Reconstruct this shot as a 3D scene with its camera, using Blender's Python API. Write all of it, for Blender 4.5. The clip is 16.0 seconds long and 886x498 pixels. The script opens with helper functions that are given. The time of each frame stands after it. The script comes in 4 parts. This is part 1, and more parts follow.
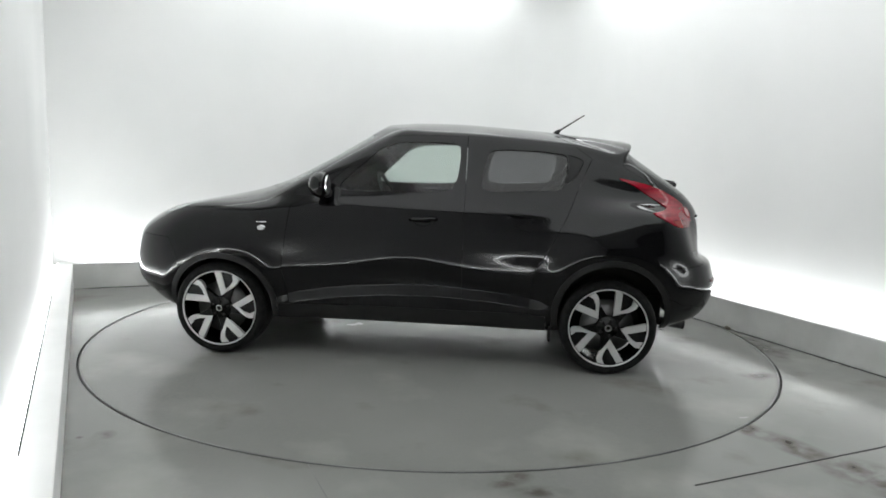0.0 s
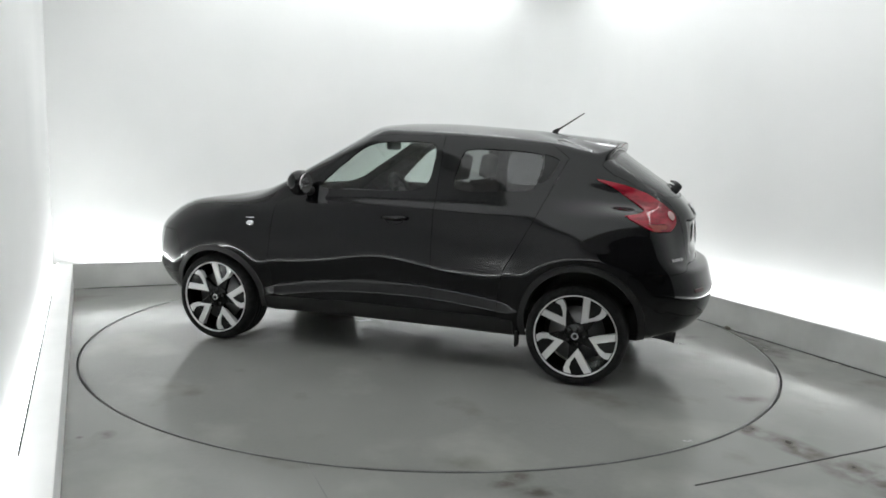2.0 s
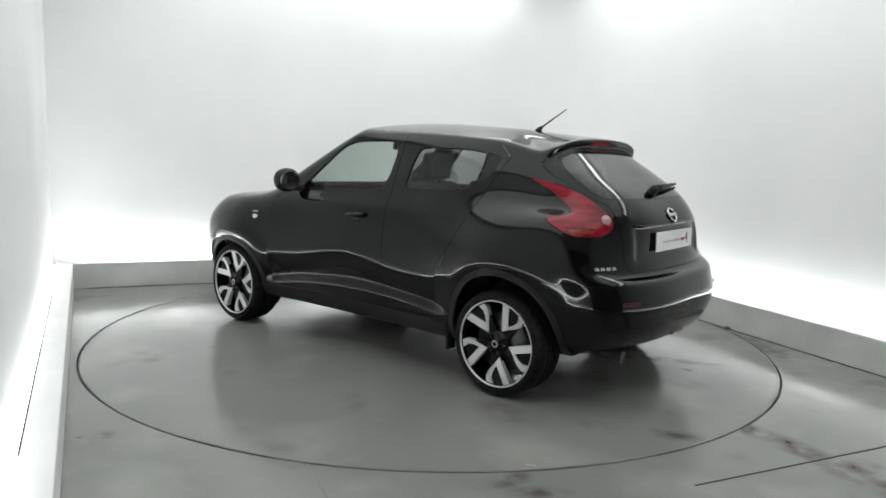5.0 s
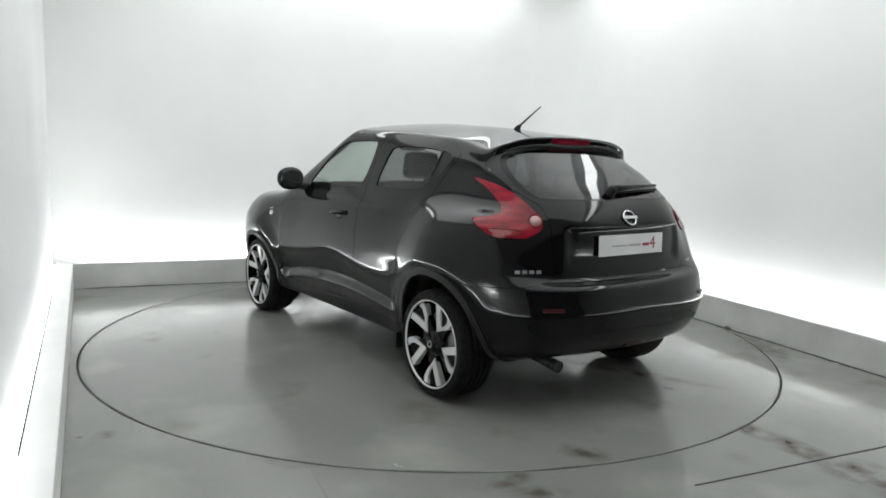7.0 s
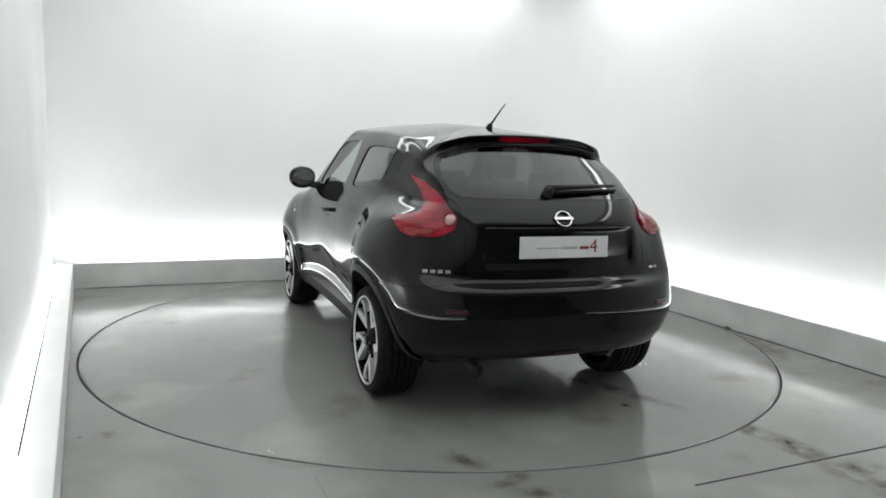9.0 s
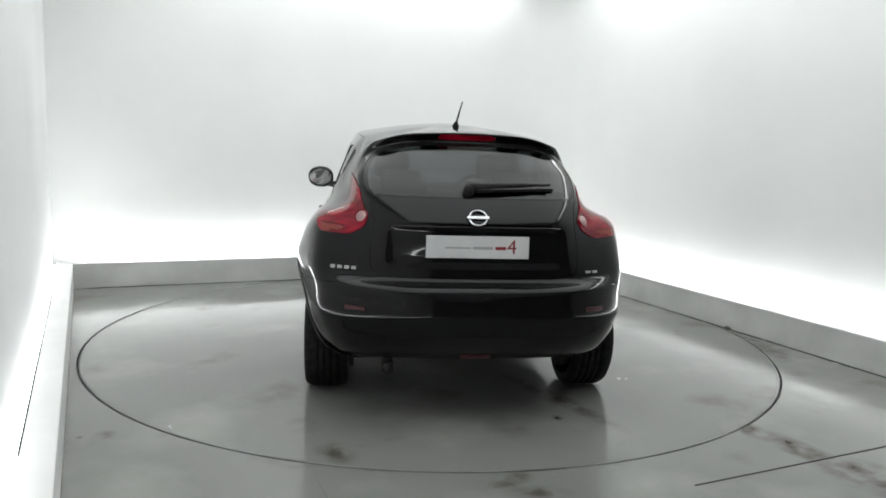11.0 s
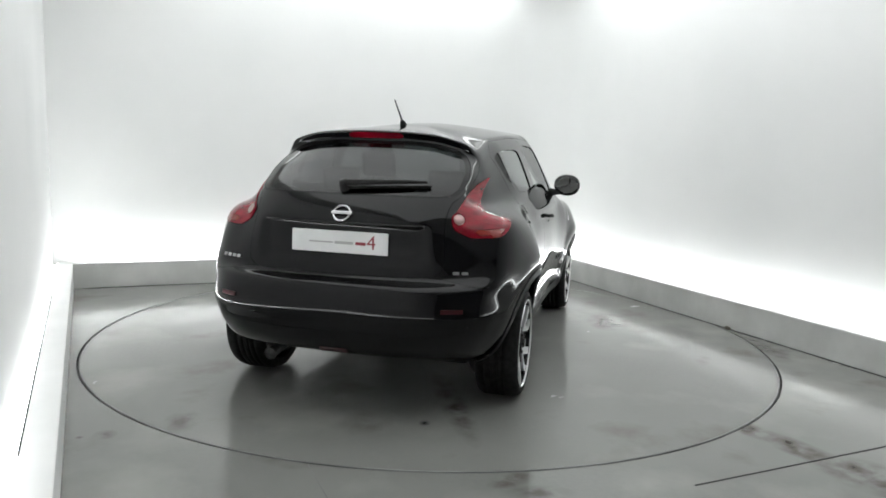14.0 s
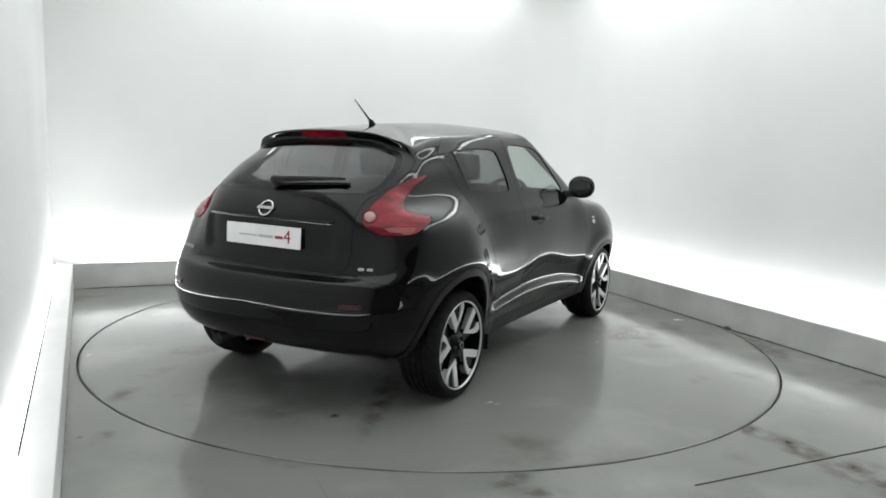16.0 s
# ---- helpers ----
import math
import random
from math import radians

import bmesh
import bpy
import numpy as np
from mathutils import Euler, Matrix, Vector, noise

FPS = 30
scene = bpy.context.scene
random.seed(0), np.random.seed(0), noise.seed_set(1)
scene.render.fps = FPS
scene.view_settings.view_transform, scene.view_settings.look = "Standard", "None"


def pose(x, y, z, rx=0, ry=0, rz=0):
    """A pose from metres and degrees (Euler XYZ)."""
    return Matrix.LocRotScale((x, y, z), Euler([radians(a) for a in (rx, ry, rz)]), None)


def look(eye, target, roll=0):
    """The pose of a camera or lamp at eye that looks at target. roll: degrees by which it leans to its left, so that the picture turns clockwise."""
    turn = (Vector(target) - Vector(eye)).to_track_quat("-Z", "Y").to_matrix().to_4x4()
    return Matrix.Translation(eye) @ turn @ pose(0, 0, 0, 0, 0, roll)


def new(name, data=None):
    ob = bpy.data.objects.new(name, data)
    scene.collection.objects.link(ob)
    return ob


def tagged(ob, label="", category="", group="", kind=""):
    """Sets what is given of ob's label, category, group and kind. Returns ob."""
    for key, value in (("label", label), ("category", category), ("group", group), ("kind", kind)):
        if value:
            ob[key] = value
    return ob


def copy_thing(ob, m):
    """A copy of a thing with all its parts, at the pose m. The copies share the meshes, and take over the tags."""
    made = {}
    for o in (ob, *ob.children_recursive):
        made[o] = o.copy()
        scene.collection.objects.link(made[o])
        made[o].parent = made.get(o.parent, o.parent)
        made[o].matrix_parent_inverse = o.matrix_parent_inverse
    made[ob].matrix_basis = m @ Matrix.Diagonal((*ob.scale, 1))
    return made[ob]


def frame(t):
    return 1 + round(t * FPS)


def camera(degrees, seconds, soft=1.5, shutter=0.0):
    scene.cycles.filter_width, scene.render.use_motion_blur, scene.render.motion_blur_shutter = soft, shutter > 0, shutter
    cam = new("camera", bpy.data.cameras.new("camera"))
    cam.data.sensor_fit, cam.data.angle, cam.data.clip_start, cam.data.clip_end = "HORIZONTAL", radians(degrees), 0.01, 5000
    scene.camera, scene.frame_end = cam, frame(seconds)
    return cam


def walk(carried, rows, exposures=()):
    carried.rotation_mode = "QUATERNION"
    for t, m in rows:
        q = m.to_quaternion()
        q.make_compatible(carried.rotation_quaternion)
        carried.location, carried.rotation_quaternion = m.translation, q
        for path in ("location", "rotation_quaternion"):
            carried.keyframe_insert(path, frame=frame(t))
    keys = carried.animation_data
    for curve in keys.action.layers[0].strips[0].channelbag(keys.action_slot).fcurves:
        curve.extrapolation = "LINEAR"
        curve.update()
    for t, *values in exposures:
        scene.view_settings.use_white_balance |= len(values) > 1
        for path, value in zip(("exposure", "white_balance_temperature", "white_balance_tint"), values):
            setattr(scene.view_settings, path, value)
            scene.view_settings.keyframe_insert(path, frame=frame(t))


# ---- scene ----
# ---------------------------------------------------------------- camera
cam = camera(63.65, 16.0, soft=1.7)
EYE = (0.0, -5.352, 1.368)
CAM_POSE = look(EYE, (EYE[0] + 0.11186, EYE[1] + 9.90914, EYE[2] - 1.34034), 1.867)
walk(cam, [(0.0, CAM_POSE), (16.0, CAM_POSE)], exposures=[(0.0, 0.14), (16.0, 0.14)])

# ---------------------------------------------------------------- world
world = bpy.data.worlds.new("studio_world")
scene.world = world
world.use_nodes = True
world.node_tree.nodes["Background"].inputs[0].default_value = (0.8, 0.85, 0.9, 1)
world.node_tree.nodes["Background"].inputs[1].default_value = 0.02

YAW = 23.31                     # the room stands turned against the camera's axis
ROOM = pose(0, 0, 0, 0, 0, YAW)
LEFT = pose(0, 0, 0, 0, 0, 26.1)  # the left side is not quite square to the rest
STRIP_LOW, STRIP_LEFT, STRIP_TOP, FILL_TOP = 13.5, 40.0, 6.0, 0.95   # glow of the hidden tubes at the walls' foot and top; added ceiling fill


# ---------------------------------------------------------------- materials
def material(name, color=(0.5, 0.5, 0.5), rough=0.5, metal=0.0, coat=0.0, emit=None, power=0.0):
    m = bpy.data.materials.new(name)
    m.use_nodes = True
    b = m.node_tree.nodes["Principled BSDF"]
    b.inputs["Base Color"].default_value = (*color, 1)
    b.inputs["Roughness"].default_value = rough
    b.inputs["Metallic"].default_value = metal
    b.inputs["Coat Weight"].default_value = coat
    b.inputs["Coat Roughness"].default_value = 0.025
    if emit:
        b.inputs["Emission Color"].default_value = (*emit, 1)
        b.inputs["Emission Strength"].default_value = power
    return m


def vary(m, scale, low, high, socket="Base Color", detail=6.0, at=(0.35, 0.65), stretch=None):
    """Noise that mixes two values into one input of the material's surface."""
    nt = m.node_tree
    b = nt.nodes["Principled BSDF"]
    tc = nt.nodes.new("ShaderNodeTexCoord")
    src = tc.outputs["Object"]
    if stretch:
        mp = nt.nodes.new("ShaderNodeMapping")
        mp.inputs["Scale"].default_value = stretch
        nt.links.new(src, mp.inputs[0])
        src = mp.outputs[0]
    n = nt.nodes.new("ShaderNodeTexNoise")
    n.inputs["Scale"].default_value, n.inputs["Detail"].default_value = scale, detail
    nt.links.new(src, n.inputs["Vector"])
    r = nt.nodes.new("ShaderNodeValToRGB")
    r.color_ramp.elements[0].position, r.color_ramp.elements[1].position = at
    r.color_ramp.elements[0].color = (*low, 1) if isinstance(low, tuple) else (low, low, low, 1)
    r.color_ramp.elements[1].color = (*high, 1) if isinstance(high, tuple) else (high, high, high, 1)
    nt.links.new(n.outputs["Fac"], r.inputs[0])
    nt.links.new(r.outputs[0], b.inputs[socket])
    return m


def bumped(m, scale, strength, distance=0.002):
    nt = m.node_tree
    tc = nt.nodes.new("ShaderNodeTexCoord")
    n = nt.nodes.new("ShaderNodeTexNoise")
    n.inputs["Scale"].default_value, n.inputs["Detail"].default_value = scale, 5
    b = nt.nodes.new("ShaderNodeBump")
    b.inputs["Strength"].default_value, b.inputs["Distance"].default_value = strength, distance
    nt.links.new(tc.outputs["Object"], n.inputs["Vector"])
    nt.links.new(n.outputs["Fac"], b.inputs["Height"])
    nt.links.new(b.outputs[0], nt.nodes["Principled BSDF"].inputs["Normal"])
    return m


def glass(name, tint, gloss_rough=0.02):
    m = bpy.data.materials.new(name)
    m.use_nodes = True
    nt = m.node_tree
    nt.nodes.clear()
    out = nt.nodes.new("ShaderNodeOutputMaterial")
    mix = nt.nodes.new("ShaderNodeMixShader")
    tr = nt.nodes.new("ShaderNodeBsdfTransparent")
    gl = nt.nodes.new("ShaderNodeBsdfGlossy")
    lw = nt.nodes.new("ShaderNodeLayerWeight")
    lw.inputs[0].default_value = 0.5
    pw = nt.nodes.new("ShaderNodeMath")
    pw.operation, pw.inputs[1].default_value = "POWER", 4.0
    fr = nt.nodes.new("ShaderNodeMath")
    fr.operation, fr.inputs[1].default_value, fr.inputs[2].default_value = "MULTIPLY_ADD", 0.85, 0.05
    nt.links.new(lw.outputs["Facing"], pw.inputs[0])
    nt.links.new(pw.outputs[0], fr.inputs[0])
    tr.inputs[0].default_value = (*tint, 1)
    gl.inputs["Roughness"].default_value = gloss_rough
    nt.links.new(fr.outputs[0], mix.inputs[0])
    nt.links.new(tr.outputs[0], mix.inputs[1])
    nt.links.new(gl.outputs[0], mix.inputs[2])
    nt.links.new(mix.outputs[0], out.inputs[0])
    return m


def epoxy(name, dirt, stains=()):
    """Grey glossy floor paint with scuffs, dust and brown stains."""
    m = material(name, rough=0.2)
    nt = m.node_tree
    b = nt.nodes["Principled BSDF"]
    tc = nt.nodes.new("ShaderNodeTexCoord")

    def noise_at(scale, detail, a, c):
        n = nt.nodes.new("ShaderNodeTexNoise")
        n.inputs["Scale"].default_value, n.inputs["Detail"].default_value = scale, detail
        nt.links.new(tc.outputs["Object"], n.inputs["Vector"])
        r = nt.nodes.new("ShaderNodeMapRange")
        r.inputs[1].default_value, r.inputs[2].default_value = a, c
        nt.links.new(n.outputs["Fac"], r.inputs[0])
        return r.outputs[0]

    def mixed(fac, one, two):
        x = nt.nodes.new("ShaderNodeMix")
        x.data_type = "RGBA"
        nt.links.new(fac, x.inputs[0])
        for sock, val in ((x.inputs[6], one), (x.inputs[7], two)):
            if isinstance(val, tuple):
                sock.default_value = (*val, 1)
            else:
                nt.links.new(val, sock)
        return x.outputs[2]

    base = mixed(noise_at(0.9, 4, 0.3, 0.7), (0.195, 0.200, 0.190), (0.250, 0.254, 0.241))
    base = mixed(noise_at(45, 3, 0.2, 0.9), base, (0.230, 0.23, 0.216))
    base = mixed(noise_at(1.7, 9, 0.60 - dirt, 0.80), base, (0.12, 0.11, 0.088))
    # pale dust swept about
    base = mixed(noise_at(1.25, 11, 0.53, 0.74), base, (0.31, 0.312, 0.292))
    for x, y, a, c, turn, tone in stains:      # blots of dirt, broken up by noise
        mp = nt.nodes.new("ShaderNodeMapping")
        mp.vector_type = "TEXTURE"
        mp.inputs["Location"].default_value = (x, y, 0)
        mp.inputs["Rotation"].default_value = (0, 0, radians(turn))
        mp.inputs["Scale"].default_value = (a, c, 1)
        nt.links.new(tc.outputs["Object"], mp.inputs[0])
        gr = nt.nodes.new("ShaderNodeTexGradient")
        gr.gradient_type = "SPHERICAL"
        nt.links.new(mp.outputs[0], gr.inputs[0])
        mul = nt.nodes.new("ShaderNodeMath")
        mul.operation, mul.use_clamp = "MULTIPLY", True
        nt.links.new(gr.outputs["Fac"], mul.inputs[0])
        nt.links.new(noise_at(7.0, 9, 0.36, 0.70), mul.inputs[1])
        lift = nt.nodes.new("ShaderNodeMath")
        lift.operation, lift.use_clamp, lift.inputs[1].default_value = "MULTIPLY", True, 1.9
        nt.links.new(mul.outputs[0], lift.inputs[0])
        base = mixed(lift.outputs[0], base, tone)
    nt.links.new(base, b.inputs["Base Color"])
    rough = nt.nodes.new("ShaderNodeMapRange")
    nt.links.new(noise_at(2.3, 7, 0.3, 0.75), rough.inputs[0])
    rough.inputs[3].default_value, rough.inputs[4].default_value = 0.05, 0.30
    bump = nt.nodes.new("ShaderNodeBump")
    bump.inputs["Strength"].default_value, bump.inputs["Distance"].default_value = 0.25, 0.003
    nt.links.new(noise_at(3.0, 6, 0.2, 0.8), bump.inputs["Height"])
    nt.links.new(bump.outputs[0], b.inputs["Normal"])
    nt.links.new(rough.outputs[0], b.inputs["Roughness"])
    return m


M_WALL = bumped(vary(material("white_wall_paint", rough=0.65), 0.7, (0.78, 0.785, 0.78), (0.83, 0.83, 0.825)), 30, 0.1)
# end wall out of view, darkened so that the car's paint reflects black
M_WALL_UNSEEN = bumped(vary(material("unseen_dark_wall", rough=0.8), 0.8, 0.09, 0.13), 25, 0.15)
M_CEIL = bumped(vary(material("ceiling_paint", rough=0.85), 1.2, (0.56, 0.56, 0.555), (0.64, 0.64, 0.635)), 20, 0.1)
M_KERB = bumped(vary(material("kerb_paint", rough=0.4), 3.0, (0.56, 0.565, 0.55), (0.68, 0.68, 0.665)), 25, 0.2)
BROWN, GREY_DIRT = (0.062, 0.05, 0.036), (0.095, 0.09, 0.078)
# left kerb: its blown-out glare is put into a whiter colour
M_KERB_GLARE = bumped(vary(material("kerb_paint_with_glare", rough=0.4), 3.0, (0.78, 0.785, 0.78), (0.84, 0.84, 0.835)), 25, 0.2)
M_FLOOR = epoxy("grey_epoxy_floor", 0.0, [(0.80, -2.33, 0.10, 0.20, 0, BROWN), (0.83, -2.60, 0.11, 0.30, 3, BROWN), (0.88, -2.95, 0.20, 0.30, 12, BROWN), (-0.66, -2.42, 0.13, 0.07, 10, BROWN), (-0.60, -2.56, 0.16, 0.07, -20, GREY_DIRT),
                                          (-2.245, -1.351, 0.06, 0.07, 0, GREY_DIRT), (-2.352, -1.349, 0.02, 0.02, 0, GREY_DIRT), (2.15, -0.9, 0.3, 0.7, 0, GREY_DIRT)])
M_DISC = epoxy("grey_epoxy_disc", 0.01, [(-2.19, 0.67, 0.16, 0.10, 30, GREY_DIRT), (-1.80, -0.475, 0.05, 0.035, 0, (0.03, 0.03, 0.03)), (-1.5, -0.55, 0.6, 0.09, 25, GREY_DIRT),
                                        (0.9, -1.3, 0.35, 0.2, 0, BROWN), (-1.9, -0.2, 0.2, 0.15, 0, (0.18, 0.175, 0.16))])
M_RIMSTRIP = vary(material("worn_steel_edge", rough=0.45), 2.0, (0.05, 0.05, 0.05), (0.20, 0.205, 0.20))
M_GAP = material("dark_gap", (0.012, 0.012, 0.012), 0.8)
M_STAIN = vary(material("brown_stain", rough=0.5), 14, (0.07, 0.058, 0.042), (0.17, 0.155, 0.125))
M_LIGHT_LOW = material("strip_light_low", (1, 1, 1), emit=(0.965, 1.0, 1.0), power=STRIP_LOW)
M_LIGHT_LEFT = material("strip_light_left", (1, 1, 1), emit=(0.965, 1.0, 1.0), power=STRIP_LEFT)
M_LIGHT_RIGHT = material("strip_light_right", (1, 1, 1), emit=(0.965, 1.0, 1.0), power=10.5)
M_LIGHT_TOP = material("strip_light_top", (1, 1, 1), emit=(0.965, 1.0, 1.0), power=STRIP_TOP)
M_LIGHT_FILL = material("fill_light", (1, 1, 1), emit=(0.965, 1.0, 1.0), power=FILL_TOP)
M_ALU = material("aluminium", (0.6, 0.6, 0.6), 0.35, 1.0)
M_PAINT = material("black_car_paint", (0.0025, 0.0025, 0.003), 0.4, 0.0, 1.0)
M_PAINT.node_tree.nodes["Principled BSDF"].inputs["Specular IOR Level"].default_value = 0.0
M_PAINT.node_tree.nodes["Principled BSDF"].inputs["Coat IOR"].default_value = 1.39
M_PAINT.node_tree.nodes["Principled BSDF"].inputs["Coat Roughness"].default_value = 0.06
M_TRIM = bumped(material("black_plastic", (0.009, 0.009, 0.009), 0.55), 400, 0.15, 0.0005)
M_TRIM.node_tree.nodes["Principled BSDF"].inputs["Specular IOR Level"].default_value = 0.3
M_HEADLENS = material("headlamp_lens", (0.45, 0.46, 0.47), 0.2, 0.2, 0.6)
M_CHROME = material("chrome", (0.62, 0.62, 0.63), 0.1, 1.0)
M_RUBBER = bumped(vary(material("tyre_rubber", rough=0.75), 30, 0.006, 0.014), 120, 0.2, 0.001)
M_RUBBER.node_tree.nodes["Principled BSDF"].inputs["Specular IOR Level"].default_value = 0.15
M_SILVER = material("machined_alloy", (0.66, 0.66, 0.66), 0.35, 0.5)
M_GLOSSBLACK = material("gloss_black_alloy", (0.004, 0.004, 0.004), 0.25, 0.0, 0.0)
M_GLOSSBLACK.node_tree.nodes["Principled BSDF"].inputs["Specular IOR Level"].default_value = 0.25
M_DARK = material("dark_cavity", (0.006, 0.006, 0.006), 0.9)
M_FABRIC = bumped(vary(material("seat_fabric", rough=0.9), 60, 0.02, 0.04), 300, 0.3, 0.001)
M_GLASS = glass("clear_glass", (0.72, 0.78, 0.75))
M_TINT = glass("privacy_glass", (0.30, 0.305, 0.31))
M_TINT_BACK = glass("dark_rear_glass", (0.075, 0.08, 0.083))
M_RED = vary(material("red_lamp_lens", rough=0.12, coat=0.35), 9, (0.11, 0.001, 0.007), (0.25, 0.003, 0.014), stretch=(1, 1, 4), at=(0.3, 0.6))
M_RED.node_tree.nodes["Principled BSDF"].inputs["Specular IOR Level"].default_value = 0.2
M_AMBER = material("amber_lamp_lens", (0.20, 0.012, 0.008), 0.15, 0.0, 0.3)
M_CLEARLENS = material("lamp_reflector", (0.40, 0.25, 0.25), 0.35, 0.6, 0.4)
M_DARKRED = material("dull_red_reflector", (0.038, 0.002, 0.004), 0.35, 0.0, 0.0)
M_EXHAUST = vary(material("exhaust_steel", rough=0.45, metal=0.9), 20, 0.03, 0.09)
M_PLATE = vary(material("white_plate", rough=0.35), 8, (0.64, 0.64, 0.645), (0.70, 0.70, 0.70))
M_SCRIPT = material("script_chrome", (0.42, 0.42, 0.42), 0.3, 0.9)
M_INKRED = material("red_ink", (0.22, 0.012, 0.022), 0.5)
M_INKGREY = material("grey_ink", (0.36, 0.36, 0.36), 0.5)
M_MIRROR = material("mirror", (0.9, 0.9, 0.9), 0.02, 1.0)


# ---------------------------------------------------------------- mesh helpers
def finish(name, bm, mat, smooth=True):
    me = bpy.data.meshes.new(name)
    bmesh.ops.recalc_face_normals(bm, faces=bm.faces) if not smooth else None
    bm.to_mesh(me)
    bm.free()
    for m in (mat if isinstance(mat, (list, tuple)) else [mat]):
        me.materials.append(m)
    for p in me.polygons:
        p.use_smooth = smooth
    return me


def part(name, bm, mat, parent=None, label="", smooth=True, at=None):
    ob = new(name, finish(name, bm, mat, smooth))
    if parent:
        ob.parent = parent
    if at:
        ob.matrix_basis = at
    return tagged(ob, label)


def box(bm, lo, hi, bevel=0.0, m=None):
    c = [(a + b) / 2 for a, b in zip(lo, hi)]
    s = [abs(b - a) for a, b in zip(lo, hi)]
    g = bmesh.ops.create_cube(bm, size=1.0, matrix=(m or Matrix()) @ Matrix.Translation(c) @ Matrix.Diagonal((*s, 1)))
    if bevel:
        es = {e for v in g["verts"] for e in v.link_edges}
        bmesh.ops.bevel(bm, geom=list(es), offset=bevel, segments=2, affect="EDGES", profile=0.6)
    return bm


def lathe(bm, profile, steps=64, axis="Y"):
    """Turns a profile of (radius, along) round an axis."""
    rings = []
    for r, a in profile:
        ring = []
        for k in range(steps):
            f = 2 * math.pi * k / steps
            ring.append(bm.verts.new((r * math.cos(f), a, r * math.sin(f)) if axis == "Y" else (r * math.cos(f), r * math.sin(f), a)))
        rings.append(ring)
    for p, q in zip(rings, rings[1:]):
        for k in range(steps):
            bm.faces.new((p[k], p[(k + 1) % steps], q[(k + 1) % steps], q[k]))
    return bm


def tube(bm, points, radius, steps=10):
    """A round bar along a line of points; radius may be one per point."""
    rings = []
    pts = [Vector(p) for p in points]
    for i, p in enumerate(pts):
        d = (pts[min(i + 1, len(pts) - 1)] - pts[max(i - 1, 0)]).normalized()
        a = d.orthogonal().normalized() if i == 0 else (last - d * last.dot(d)).normalized()
        last = a
        b = d.cross(a)
        r = radius[i] if isinstance(radius, (list, tuple)) else radius
        rings.append([bm.verts.new(p + r * (math.cos(2 * math.pi * k / steps) * a + math.sin(2 * math.pi * k / steps) * b)) for k in range(steps)])
    for u, v in zip(rings, rings[1:]):
        for k in range(steps):
            bm.faces.new((u[k], u[(k + 1) % steps], v[(k + 1) % steps], v[k]))
    bm.faces.new(rings[0][::-1])
    bm.faces.new(rings[-1])
    return bm


def structure(name, bm, mat, label, category, at=ROOM, smooth=False):
    ob = new(name, finish(name, bm, mat, smooth))
    ob.matrix_basis = at
    return tagged(ob, label, category, kind="structure")


# ---------------------------------------------------------------- the studio
KL, KR, KB = -2.477, 2.396, 2.424     # inner faces of the kerbs, in the room's axes
KH = 0.236                         # kerb height
GAP = 0.34                         # from the kerb's face to the wall
WL, WR, WB, WF = KL - GAP, KR + GAP, KB + GAP, -6.6
LWALL = -2.650                     # face of the left wall, in its own turned axes
TOP = 3.36
R_DISC = 2.429


def ring_disc(bm, r0, r1, z0, z1, steps=160):
    lathe(bm, [(r0, z0), (r0, z1), (r1, z1), (r1, z0)], steps, "Z")


